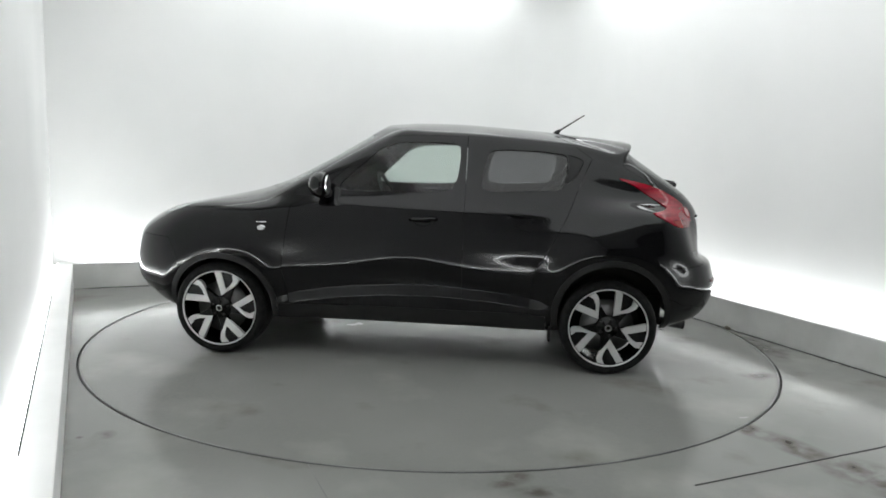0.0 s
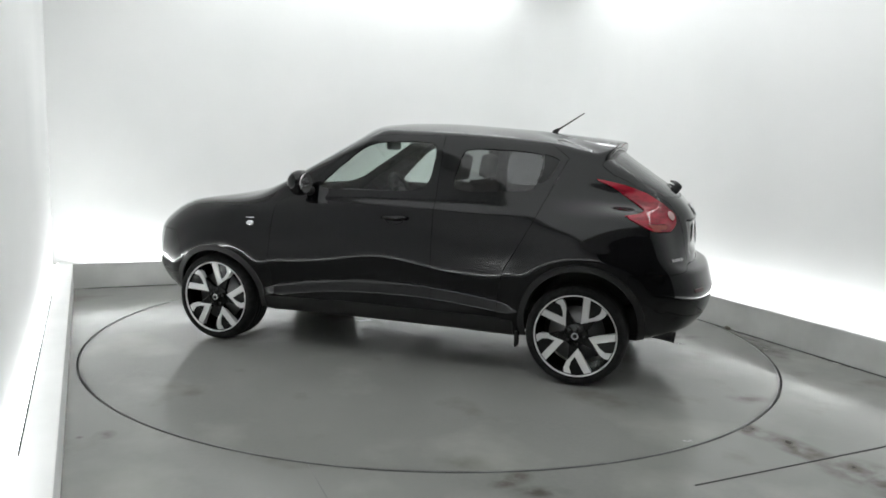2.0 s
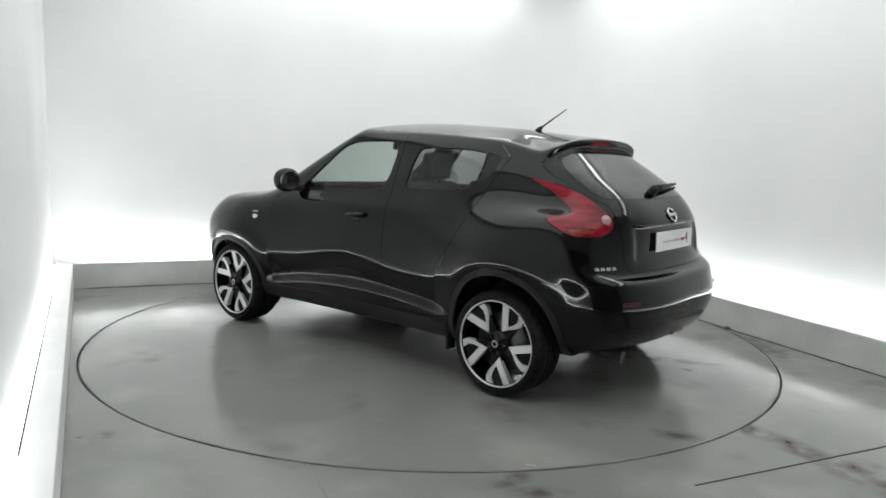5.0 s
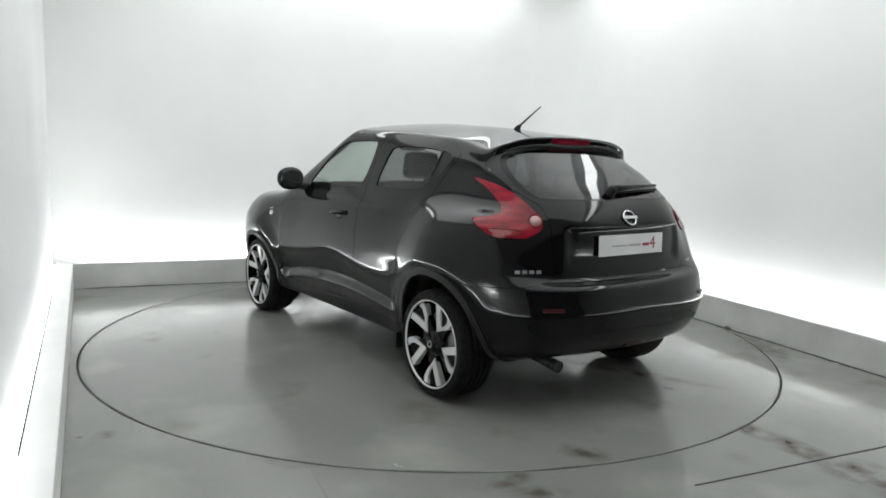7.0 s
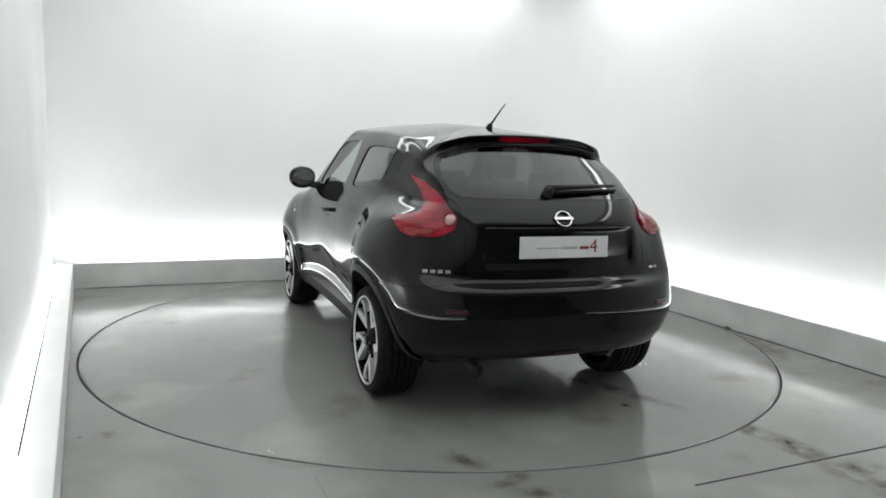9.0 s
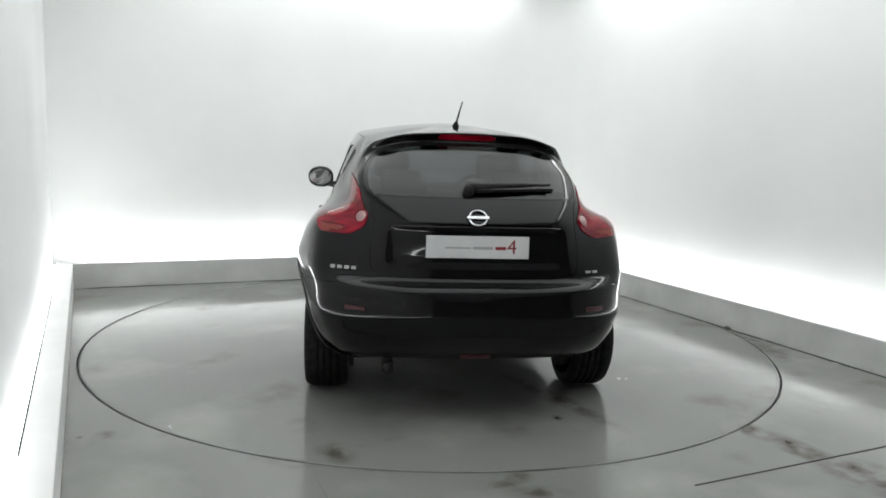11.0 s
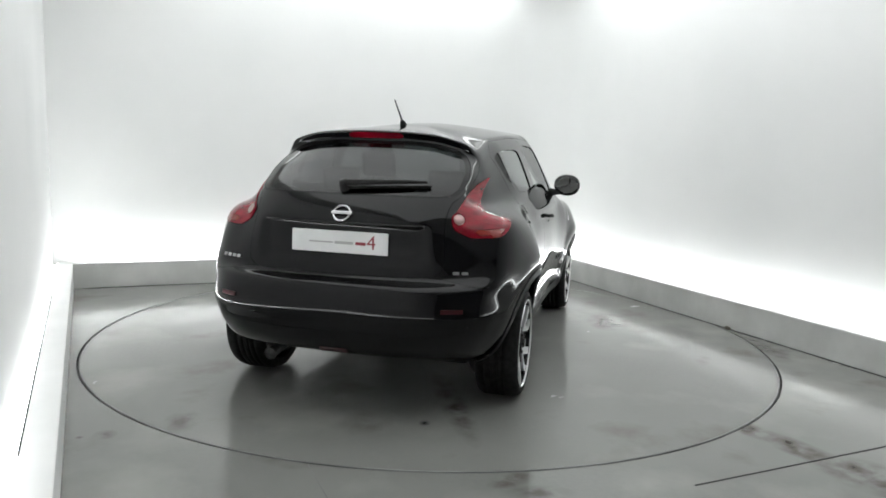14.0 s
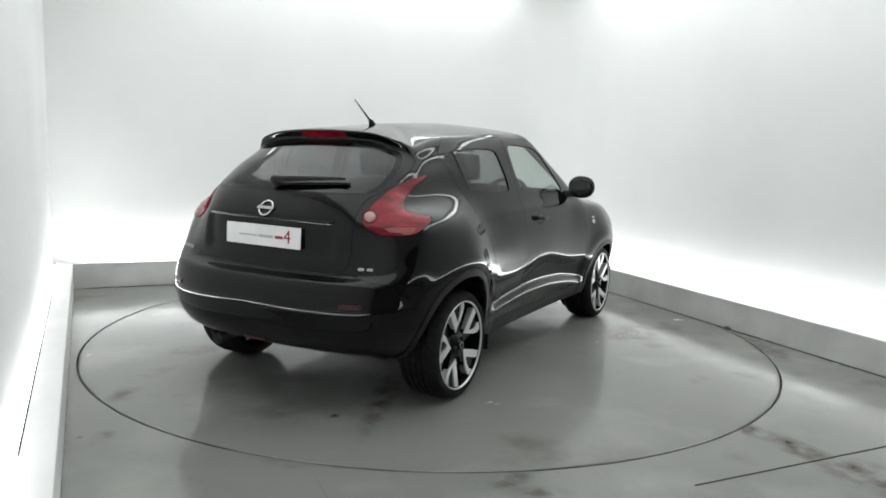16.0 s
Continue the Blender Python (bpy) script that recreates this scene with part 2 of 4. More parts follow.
def studio():
    # one floor sheet with a round well for the turntable
    bm = bmesh.new()
    steps = 160
    ro = R_DISC + 0.009
    inner = [bm.verts.new((ro * math.cos(2 * math.pi * k / steps), ro * math.sin(2 * math.pi * k / steps), 0)) for k in range(steps)]
    outer = []
    for k in range(steps):
        c, s = math.cos(2 * math.pi * k / steps), math.sin(2 * math.pi * k / steps)
        f = min(((WR if c > 0 else -WL) + 0.35) / max(abs(c), 1e-6), ((WB if s > 0 else -WF) + 0.35) / max(abs(s), 1e-6))
        outer.append(bm.verts.new((f * c, f * s, 0)))
    low = [bm.verts.new((v.co.x, v.co.y, -0.06)) for v in inner]
    for k in range(steps):
        j = (k + 1) % steps
        bm.faces.new((inner[k], outer[k], outer[j], inner[j]))
        bm.faces.new((inner[j], low[j], low[k], inner[k]))
    structure("floor", bm, M_FLOOR, "grey glossy epoxy-painted studio floor with scuffs and stains", "floor")
    bm = bmesh.new()
    lathe(bm, [(0.001, -0.055), (2.6, -0.055)], 96, "Z")
    structure("turntable_pit", bm, M_GAP, "dark gap under the turntable rim", "floor")
    # slab joints in the fixed floor
    for n, (lo, hi) in enumerate((((0.06, -2.738, 0), (2.38, -2.731, 0.002)), ((-1.427, -3.6, 0), (-1.4245, -1.985, 0.001)))):
        bm = bmesh.new()
        box(bm, lo, hi)
        structure("floor_joint_%d" % (n + 1), bm, M_GAP if n == 0 else M_RIMSTRIP, "thin dark joint line in the grey floor", "joint")
    # kerbs round three sides
    for name, lo, hi in (("kerb_back", (KL - 0.26, KB, 0), (KR + 0.14, KB + 0.14, KH)),
                         ("kerb_right", (KR, WF, 0), (KR + 0.14, KB - 0.002, KH)),
                         ("kerb_left", (KL - 0.122, WF + 0.1, 0), (KL, KB + 0.116, KH))):
        bm = bmesh.new()
        box(bm, lo, hi, 0.006)
        # the left kerb gets the colour lightened for strip-light glare
        structure(name, bm, M_KERB_GLARE if name == "kerb_left" else M_KERB, "low pale grey painted kerb that hides strip lights", "kerb", LEFT if name == "kerb_left" else ROOM)
    for name, lo, hi in (("kerb_seam_back", (KL, KB - 0.004, 0), (KR, KB, 0.004)),
                         ("kerb_seam_left", (KL - 0.1285, -1.95, KH - 0.012), (KL - 0.1225, 1.45, KH + 0.002)),
                         ("kerb_seam_right", (KR - 0.004, WF, 0), (KR, KB - 0.005, 0.004))):
        bm = bmesh.new()
        box(bm, lo, hi)
        structure(name, bm, M_GAP, "thin dark seam along the edge of the kerb", "seam", LEFT if name == "kerb_seam_left" else ROOM)
    # walls and ceiling
    t = 0.15
    for name, lo, hi in (("wall_back", (WL - t, WB, -0.1), (WR + t, WB + t, TOP)),
                         ("wall_right", (WR, WF, -0.1), (WR + t, WB, TOP)),
                         ("wall_left", (LWALL - t, WF - 0.3, -0.1), (LWALL, WB + 0.14, TOP)),
                         ("wall_front", (WL - t, WF - t, -0.1), (WR + t, WF, TOP))):
        bm = bmesh.new()
        box(bm, lo, hi)
        structure(name, bm, M_WALL_UNSEEN if name == "wall_front" else M_WALL, "unseen end wall behind the camera, dark grey for the car's reflections" if name == "wall_front" else "plain white studio wall washed by hidden strip lights", "wall", LEFT if name == "wall_left" else ROOM)
    # coved corner where the back wall meets the right one
    bm = bmesh.new()
    rad, rows = 0.55, []
    for k in range(17):
        f = math.pi / 2 * k / 16
        x, y = WR - rad + rad * math.sin(f), WB - rad + rad * math.cos(f)
        rows.append([bm.verts.new((x, y, z)) for z in (-0.1, TOP)])
    for u, v in zip(rows, rows[1:]):
        bm.faces.new((u[0], v[0], v[1], u[1]))
    back = [[bm.verts.new((x, y, z)) for z in (-0.1, TOP)] for x, y in ((WR - rad, WB - 0.001), (WR - 0.001, WB - 0.001), (WR - 0.001, WB - rad))]
    for u, v in zip(back, back[1:]):
        bm.faces.new((u[1], v[1], v[0], u[0]))
    structure("wall_corner", bm, M_WALL, "rounded white corner between two studio walls", "wall", smooth=True)
    bm = bmesh.new()
    box(bm, (WL - t - 0.3, WF - t, TOP), (WR + t, WB + t, TOP + 0.15))
    structure("ceiling", bm, M_CEIL, "dull grey studio ceiling", "ceiling")


def strip_light(name, lo, hi, mat, label, at=ROOM):
    """A tube in a shallow aluminium tray."""
    e = tagged(new(name), label, "strip light", "strip lights round the studio")
    e.matrix_basis = at
    long = 1 if hi[1] - lo[1] > hi[0] - lo[0] else 0
    bm = bmesh.new()
    box(bm, lo, hi, 0.006)
    part("diffuser", bm, mat, e, "glowing white diffuser", smooth=False)
    bm = bmesh.new()
    z = lo[2] - 0.012 if lo[2] < 1 else hi[2]
    box(bm, (lo[0] - 0.01, lo[1] - 0.01, z), (hi[0] + 0.01, hi[1] + 0.01, z + 0.012), 0.003)
    part("tray", bm, M_ALU, e, "aluminium tray", smooth=False)
    return e


def strips():
    a, b = 0.20, 0.26      # behind the kerb
    for lo, hi, at in (((KL - 0.1, KB + a, 0.23), (KR, KB + b, 0.27), ROOM),
                       ((KR + a, WF + 0.3, 0.23), (KR + b, KB, 0.27), ROOM),
                       ((LWALL + 0.006, WF + 0.3, 0.20), (LWALL + 0.038, KB + 0.1, 0.232), LEFT)):
        strip_light("kerb_strip_light", lo, hi, M_LIGHT_LEFT if at is LEFT else M_LIGHT_RIGHT if lo[0] > 0 else M_LIGHT_LOW, "strip light lying hidden behind the kerb", at)
    z0, z1 = TOP - 0.07, TOP - 0.02
    for lo, hi, at in (((WL + 0.9, WB - 0.36, z0), (WR - 0.60, WB - 0.22, z1), ROOM),
                       ((WR - 0.36, -3.6, z0), (WR - 0.22, WB - 0.75, z1), ROOM)):
        strip_light("ceiling_strip_light", lo, hi, M_LIGHT_TOP, "bright white strip light under the ceiling edge", at)
    # fill light added out of view to even out walls and floor
    strip_light("ceiling_fill_light", (-2.2, -4.0, z0), (2.1, 1.9, z1), M_LIGHT_FILL, "broad soft white fill light added unseen under the ceiling")


def turntable():
    e = tagged(new("turntable"), "round grey epoxy-painted turntable disc flush with the floor", "turntable")
    bm = bmesh.new()
    lathe(bm, [(0.0005, 0.0), (R_DISC - 0.014, 0.0)], 160, "Z")
    part("disc", bm, M_DISC, e, smooth=False)
    bm = bmesh.new()
    lathe(bm, [(R_DISC - 0.0138, 0.0), (R_DISC - 0.003, 0.0004), (R_DISC, -0.004), (R_DISC, -0.05)], 160, "Z")
    part("rim_strip", bm, M_RIMSTRIP, e, "worn dark steel edge strip", smooth=False)
    return e

from mathutils.bvhtree import BVHTree


# ---------------------------------------------------------------- the car: one smooth skin from a cage of upright ribs
# ribs run from the middle of the tail round one side to the middle of the nose; each goes up from the floor pan to the roof's spine
def ribs():
    r = []
    r.append([(-1.84, 0, .31), (-1.96, 0, .36), (-2.03, 0, .50), (-2.005, 0, .69), (-1.92, 0, .75), (-1.905, 0, .98), (-1.80, 0, 1.135), (-1.60, 0, 1.28), (-1.405, 0, 1.424), (-1.42, 0, 1.478), (-1.15, 0, 1.508)])
    r.append([(-1.82, .33, .31), (-1.94, .35, .36), (-2.01, .36, .50), (-1.985, .37, .69), (-1.90, .37, .75), (-1.885, .36, .98), (-1.785, .35, 1.136), (-1.585, .34, 1.278), (-1.395, .335, 1.41), (-1.408, .33, 1.464), (-1.04, 0, 1.519)])
    r.append([(-1.74, .58, .30), (-1.85, .62, .36), (-1.915, .65, .50), (-1.89, .665, .69), (-1.825, .65, .76), (-1.77, .585, .99), (-1.685, .555, 1.135), (-1.52, .55, 1.262), (-1.372, .52, 1.358), (-1.375, .493, 1.424), (-.94, 0, 1.530)])
    r.append([(-1.58, .70, .28), (-1.67, .75, .35), (-1.735, .795, .50), (-1.73, .812, .68), (-1.685, .822, .80), (-1.60, .788, 1.005), (-1.50, .655, 1.10), (-1.40, .62, 1.222), (-1.32, .588, 1.315), (-1.28, .537, 1.398), (-.84, 0, 1.540)])
    r.append([(-1.25, .74, .26), (-1.27, .86, .33), (-1.275, .905, .48), (-1.275, .928, .68), (-1.27, .915, .85), (-1.25, .842, 1.00), (-1.20, .70, 1.125), (-1.13, .645, 1.27), (-1.09, .592, 1.375), (-1.05, .528, 1.448), (-.70, 0, 1.549)])
    r.append([(-.86, .72, .24), (-.86, .81, .27), (-.86, .850, .46), (-.86, .862, .65), (-.86, .856, .83), (-.86, .803, .99), (-.87, .74, 1.135), (-.87, .683, 1.28), (-.86, .613, 1.408), (-.83, .540, 1.472), (-.52, 0, 1.560)])
    r.append([(-.42, .72, .24), (-.42, .80, .27), (-.42, .838, .46), (-.42, .848, .64), (-.42, .842, .83), (-.42, .813, .98), (-.42, .763, 1.11), (-.42, .698, 1.28), (-.42, .630, 1.437), (-.42, .56, 1.498), (-.30, 0, 1.572)])
    r.append([(.05, .72, .24), (.05, .80, .27), (.05, .836, .46), (.05, .848, .65), (.05, .843, .83), (.05, .82, .98), (.06, .772, 1.09), (.04, .706, 1.27), (-.01, .636, 1.445), (-.03, .56, 1.510), (-.10, 0, 1.576)])
    r.append([(.52, .72, .24), (.52, .805, .27), (.52, .842, .45), (.52, .852, .64), (.52, .847, .83), (.52, .824, .97), (.53, .776, 1.075), (.37, .71, 1.27), (.17, .635, 1.45), (.09, .555, 1.515), (.08, 0, 1.573)])
    r.append([(.86, .72, .24), (.86, .82, .27), (.87, .868, .45), (.88, .875, .65), (.88, .875, .83), (.87, .845, .96), (.82, .755, 1.075), (.51, .67, 1.285), (.21, .59, 1.47), (.15, .48, 1.525), (.15, 0, 1.567)])
    r.append([(1.25, .74, .25), (1.265, .87, .32), (1.27, .91, .48), (1.27, .925, .66), (1.27, .905, .82), (1.25, .82, .965), (1.02, .62, 1.055), (.60, .56, 1.285), (.26, .49, 1.486), (.205, .38, 1.533), (.20, 0, 1.564)])
    r.append([(1.56, .69, .24), (1.62, .75, .30), (1.69, .80, .46), (1.69, .82, .66), (1.66, .80, .83), (1.55, .70, .965), (1.12, .42, 1.06), (.67, .40, 1.285), (.315, .36, 1.497), (.25, .26, 1.541), (.24, 0, 1.560)])
    r.append([(1.73, .47, .26), (1.875, .50, .325), (1.985, .53, .46), (1.98, .54, .66), (1.93, .50, .81), (1.75, .40, .935), (1.18, .21, 1.068), (.71, .20, 1.285), (.35, .18, 1.503), (.285, .13, 1.546), (.27, 0, 1.557)])
    r.append([(1.82, 0, .27), (1.98, 0, .325), (2.09, 0, .46), (2.08, 0, .66), (2.01, 0, .80), (1.81, 0, .925), (1.20, 0, 1.072), (.73, 0, 1.285), (.36, 0, 1.505), (.295, 0, 1.547), (.285, 0, 1.555)])
    return np.array(r, float)


def spline(a, n):
    """Smooth curve through the rows of a, whose first and last row are ghosts; n steps a span."""
    def held(m, chord):
        """The slope m, no longer than the chord beside it allows."""
        lm, lc = np.linalg.norm(m, axis=-1, keepdims=True), np.linalg.norm(chord, axis=-1, keepdims=True)
        return m * np.minimum(1.0, 1.1 * lc / (lm + 1e-9))

    out = []
    for i in range(1, len(a) - 2):
        p0, p1, p2, p3 = a[i - 1], a[i], a[i + 1], a[i + 2]
        m1, m2 = held((p2 - p0) / 2, p2 - p1), held((p3 - p1) / 2, p2 - p1)
        for k in range(n):
            t = k / n
            out.append((2 * t ** 3 - 3 * t * t + 1) * p1 + (t ** 3 - 2 * t * t + t) * m1 + (3 * t * t - 2 * t ** 3) * p2 + (t ** 3 - t * t) * m2)
    out.append(a[-2])
    return np.array(out)


FLIP = np.array([1.0, -1.0, 1.0])
N_ACROSS, N_UP = 13, 12


def skin():
    """Grid of points of the left half: [rib steps, height steps, xyz]."""
    c = ribs()
    c = np.concatenate([c[1:2] * FLIP, c, c[-2:-1] * FLIP])
    g = spline(c, N_ACROSS)                                     # round the car
    g = np.swapaxes(g, 0, 1)
    g = np.concatenate([2 * g[0:1] - g[1:2], g, g[-2:-1] * FLIP])
    g = np.swapaxes(spline(g, N_UP), 0, 1)
    x, y, z = g[..., 0], g[..., 1], g[..., 2]
    # pressed lines of the flanks
    side = np.clip((y - 0.70) / 0.08, 0, 1)
    fade = np.clip((0.97 - x) / 0.2, 0, 1) * np.clip((x + 0.96) / 0.2, 0, 1)
    zc = 0.600 + 0.085 * np.exp(-((x - 0.03) / 0.38) ** 2) + 0.10 * np.clip((-x - 0.75) / 0.3, 0, 1)
    d = z - zc
    ledge = 0.466 - 0.05 * ((x + 0.1) / 0.7) ** 2
    under = -0.026 * (1 - np.exp(-(d / 0.06) ** 2)) * np.clip((z - ledge + 0.02) / 0.055, 0, 1)
    y += side * fade * np.where(d > 0, 0.004 * np.exp(-(d / 0.06) ** 2), 0.004 * np.exp(-(d / 0.035) ** 2) + under)
    fade = np.clip((0.72 - x) / 0.2, 0, 1) * np.clip((x + 0.68) / 0.4, 0, 1)
    d = z - ledge
    y += side * fade * 0.002 * np.where(d > 0, np.exp(-(d / 0.05) ** 2), np.exp(-(d / 0.028) ** 2))
    fade = np.clip((0.75 - x) / 0.25, 0, 1) * np.clip((x + 0.95) / 0.35, 0, 1)
    y += np.clip((y - 0.66) / 0.06, 0, 1) * fade * 0.011 * np.exp(-((z - 1.005 - 0.02 * x) / 0.036) ** 2)
    # shoulders over the wheels
    for xa, za, amp in ((1.252, 0.308, 0.010), (-1.28, 0.366, 0.008)):
        rr = np.hypot(x - xa, z - za)
        y += side * amp * np.exp(-((rr - 0.43) / 0.05) ** 2)
    # plate recess in the tailgate, ridge round the bumper
    soft = lambda v, a, b: np.clip((v - a) / (b - a), 0, 1) ** 2 * (3 - 2 * np.clip((v - a) / (b - a), 0, 1))
    rear = (x < -1.5)
    x += rear * 0.022 * soft(-y, -.47, -.41) * soft(z, .79, .83) * soft(-z, -1.005, -.985)
    d = z - (0.585 - 0.03 * np.clip(y / 0.8, 0, 1))
    ridge = 0.013 * np.where(d > 0, np.exp(-(d / 0.06) ** 2), np.exp(-(d / 0.035) ** 2)) * np.clip((-1.62 - x) / 0.18, 0, 1)
    turn = np.clip((y - 0.35) / 0.5, 0, 1)
    x -= rear * ridge * (1 - 0.6 * turn)
    y += rear * ridge * 0.7 * turn
    y[:, -1] = 0
    y[0], y[-1] = 0, 0
    return g


def surface():
    """Points and quads of the whole skin, left and right."""
    g = skin()
    na, nu = g.shape[:2]
    left = g.reshape(-1, 3)
    index = np.arange(na * nu).reshape(na, nu)
    seam = np.zeros((na, nu), bool)
    seam[0], seam[-1], seam[:, -1] = True, True, True
    mirror = np.where(seam, index, 0)
    free = ~seam
    mirror[free] = na * nu + np.arange(free.sum())
    pts = np.concatenate([left, (g[free] * FLIP)])
    q = lambda i: np.stack([i[:-1, :-1], i[:-1, 1:], i[1:, 1:], i[1:, :-1]], -1).reshape(-1, 4)
    return pts, np.concatenate([q(index), q(mirror)[:, ::-1]])


def normals(pts, quads):
    a, b = pts[quads[:, 2]] - pts[quads[:, 0]], pts[quads[:, 3]] - pts[quads[:, 1]]
    fn = np.cross(a, b)
    vn = np.zeros_like(pts)
    for k in range(4):
        np.add.at(vn, quads[:, k], fn)
    return vn / (np.linalg.norm(vn, axis=1, keepdims=True) + 1e-12)


def smooth_loop(pts):
    """Closed outline with softly rounded corners (two rounds of corner cutting near the corners)."""
    p = [np.array(a, float) for a in pts]
    for cut in (0.12, 0.25):
        out = []
        for a, b in zip(p, p[1:] + p[:1]):
            out += [a + (b - a) * cut, b - (b - a) * cut]
        p = out
    return np.array(p)


def inside(p, loop):
    x, y = p[:, 0], p[:, 1]
    res = np.zeros(len(p), bool)
    for (x0, y0), (x1, y1) in zip(loop, np.roll(loop, -1, 0)):
        hit = (y0 > y) != (y1 > y)
        res ^= hit & (x < (x1 - x0) * (y - y0) / (y1 - y0 + 1e-15) + x0)
    return res


def nearest(p, loop):
    best, where = np.full(len(p), 1e9), np.zeros_like(p)
    for a, b in zip(loop, np.roll(loop, -1, 0)):
        d = b - a
        t = np.clip(((p - a) @ d) / (d @ d + 1e-15), 0, 1)[:, None]
        q = a + t * d
        dist = np.linalg.norm(p - q, axis=1)
        m = dist < best
        best[m], where[m] = dist[m], q[m]
    return where, best


class Shell:
    """The skin, cut into panels along outlines drawn from the side or from behind."""

    def __init__(self):
        self.pts, self.quads = surface()
        self.vn = normals(self.pts, self.quads)
        self.panel = np.full(len(self.quads), "body", dtype=object)
        self.fixed = np.zeros(len(self.pts), bool)

    def cut(self, name, loop, axes, where, only=("body",), turn=0.0):
        """axes: the two coordinates seen; where: which of the surface is meant (points, normals -> mask)."""
        loop = np.array(loop, float)
        c = self.pts[self.quads].mean(1)
        n = self.vn[self.quads].mean(1)
        away = where(c, n) & np.isin(self.panel, only)
        if turn:
            k, j = math.cos(radians(turn)), math.sin(radians(turn))
            rot = np.array([[k, -j, 0], [j, k, 0], [0, 0, 1.0]])
            self.pts, self.vn, c = self.pts @ rot.T, self.vn @ rot.T, c @ rot.T
        m = inside(c[:, axes], loop) & away
        use = np.zeros(len(self.pts), int)
        use[self.quads[m].ravel()] |= 1
        use[self.quads[~m].ravel()] |= 2
        edge = np.where((use == 3) & ~self.fixed)[0]
        q, dist = nearest(self.pts[edge][:, axes], loop)
        ok = dist < 0.03
        edge, q = edge[ok], q[ok]
        delta = q - self.pts[edge][:, axes]
        third = ({0, 1, 2} - set(axes)).pop()
        nv = self.vn[edge]
        den = np.where(np.abs(nv[:, third]) < 0.2, 0.2 * np.sign(nv[:, third] + 1e-9), nv[:, third])
        shift = -(nv[:, axes] * delta).sum(1) / den
        self.pts[edge[:, None], axes] = q
        self.pts[edge, third] += np.clip(shift, -0.03, 0.03)
        self.fixed[edge] = True
        self.panel[m] = name
        if turn:
            self.pts, self.vn = self.pts @ rot, self.vn @ rot

    def mesh(self, name, mats, lip=0.014, offset=0.0, gap=0.0015):
        """One panel, its rim turned in so that the shut lines show."""
        f = self.quads[self.panel == name]
        used = np.unique(f)
        remap = np.full(len(self.pts), -1)
        remap[used] = np.arange(len(used))
        bm = bmesh.new()
        vs = [bm.verts.new(p) for p in self.pts[used] + offset * self.vn[used]]
        for q in remap[f]:
            q = list(dict.fromkeys(q.tolist()))
            if len(q) > 2:
                try:
                    bm.faces.new([vs[i] for i in q])
                except ValueError:
                    pass
        bm.verts.index_update()
        rim = [e for e in bm.edges if len(e.link_faces) == 1]
        if gap:
            for v in {v for e in rim for v in e.verts}:
                mid = sum((f.calc_center_median() for f in v.link_faces), Vector()) / len(v.link_faces)
                d = mid - v.co
                if d.length > 1e-6:
                    v.co += d.normalized() * gap
        if lip:
            down = {}
            for e in rim:
                for v in e.verts:
                    if v not in down:
                        down[v] = bm.verts.new(v.co - lip * Vector(self.vn[used[v.index]]))
                a, b = e.verts
                loop = e.link_loops[0]
                if loop.vert != a:
                    a, b = b, a
                bm.faces.new((b, a, down[a], down[b]))
                e.smooth = False
        me = bpy.data.meshes.new(name)
        bm.to_mesh(me)
        bm.free()
        for m in mats if isinstance(mats, (list, tuple)) else [mats]:
            me.materials.append(m)
        for p in me.polygons:
            p.use_smooth = True
        return me


def circle(cx, cz, r, n=72, squash=1.0):
    return [(cx + r * math.cos(2 * math.pi * k / n), cz + squash * r * math.sin(2 * math.pi * k / n)) for k in range(n)]


AXLE, HUB, RT = 1.262, 0.306, 0.306      # half wheelbase, hub height, tyre radius
XZ, YZ = [0, 2], [1, 2]
W_FRONT = [(.535, 1.102), (.40, 1.235), (.235, 1.385), (.12, 1.425), (-.29, 1.437), (-.262, 1.115)]
W_REAR = [(-.415, 1.125), (-.465, 1.40), (-.80, 1.395), (-.965, 1.378), (-.975, 1.30), (-.945, 1.165), (-.90, 1.15)]
W_HANDLE = [(-.975, 1.382), (-1.085, 1.345), (-1.03, 1.235), (-.965, 1.19), (-.985, 1.30)]
def both(half):
    """A closed outline from its right half, mirrored."""
    return half + [(-a, b) for a, b in half[::-1]]


W_BACK = both([(.15, 1.137), (.42, 1.136), (.51, 1.139), (.552, 1.155), (.570, 1.195), (.572, 1.25), (.555, 1.305), (.52, 1.35), (.46, 1.388), (.36, 1.410), (.22, 1.422)])
W_PANE = both([(.10, 1.146), (.42, 1.146), (.512, 1.150), (.545, 1.182), (.551, 1.25), (.536, 1.30), (.50, 1.343), (.44, 1.377), (.33, 1.397), (.20, 1.408)])
W_SCREEN = [(-.60, 1.10), (-.40, 1.092), (.40, 1.092), (.60, 1.10), (.63, 1.14), (.50, 1.455), (.46, 1.475), (-.46, 1.475), (-.50, 1.455), (-.63, 1.14)]
DOOR_F = [(.80, .36), (.85, .60), (.80, 1.00), (.64, 1.085), (.43, 1.275), (.22, 1.455), (.05, 1.475), (-.325, 1.478), (-.325, .36)]
DOOR_R = [(-.327, .36), (-.327, 1.478), (-.60, 1.47), (-1.02, 1.44), (-1.13, 1.355), (-1.06, 1.20), (-.98, 1.0), (-.90, .84), (-.80, .66), (-.765, .50), (-.76, .36)]
HATCH = both([(.47, .745), (.525, .775), (.535, .85), (.525, .95), (.518, 1.02), (.53, 1.11), (.562, 1.14), (.592, 1.195), (.598, 1.26), (.58, 1.325), (.54, 1.372), (.47, 1.405), (.36, 1.428), (.24, 1.438)])
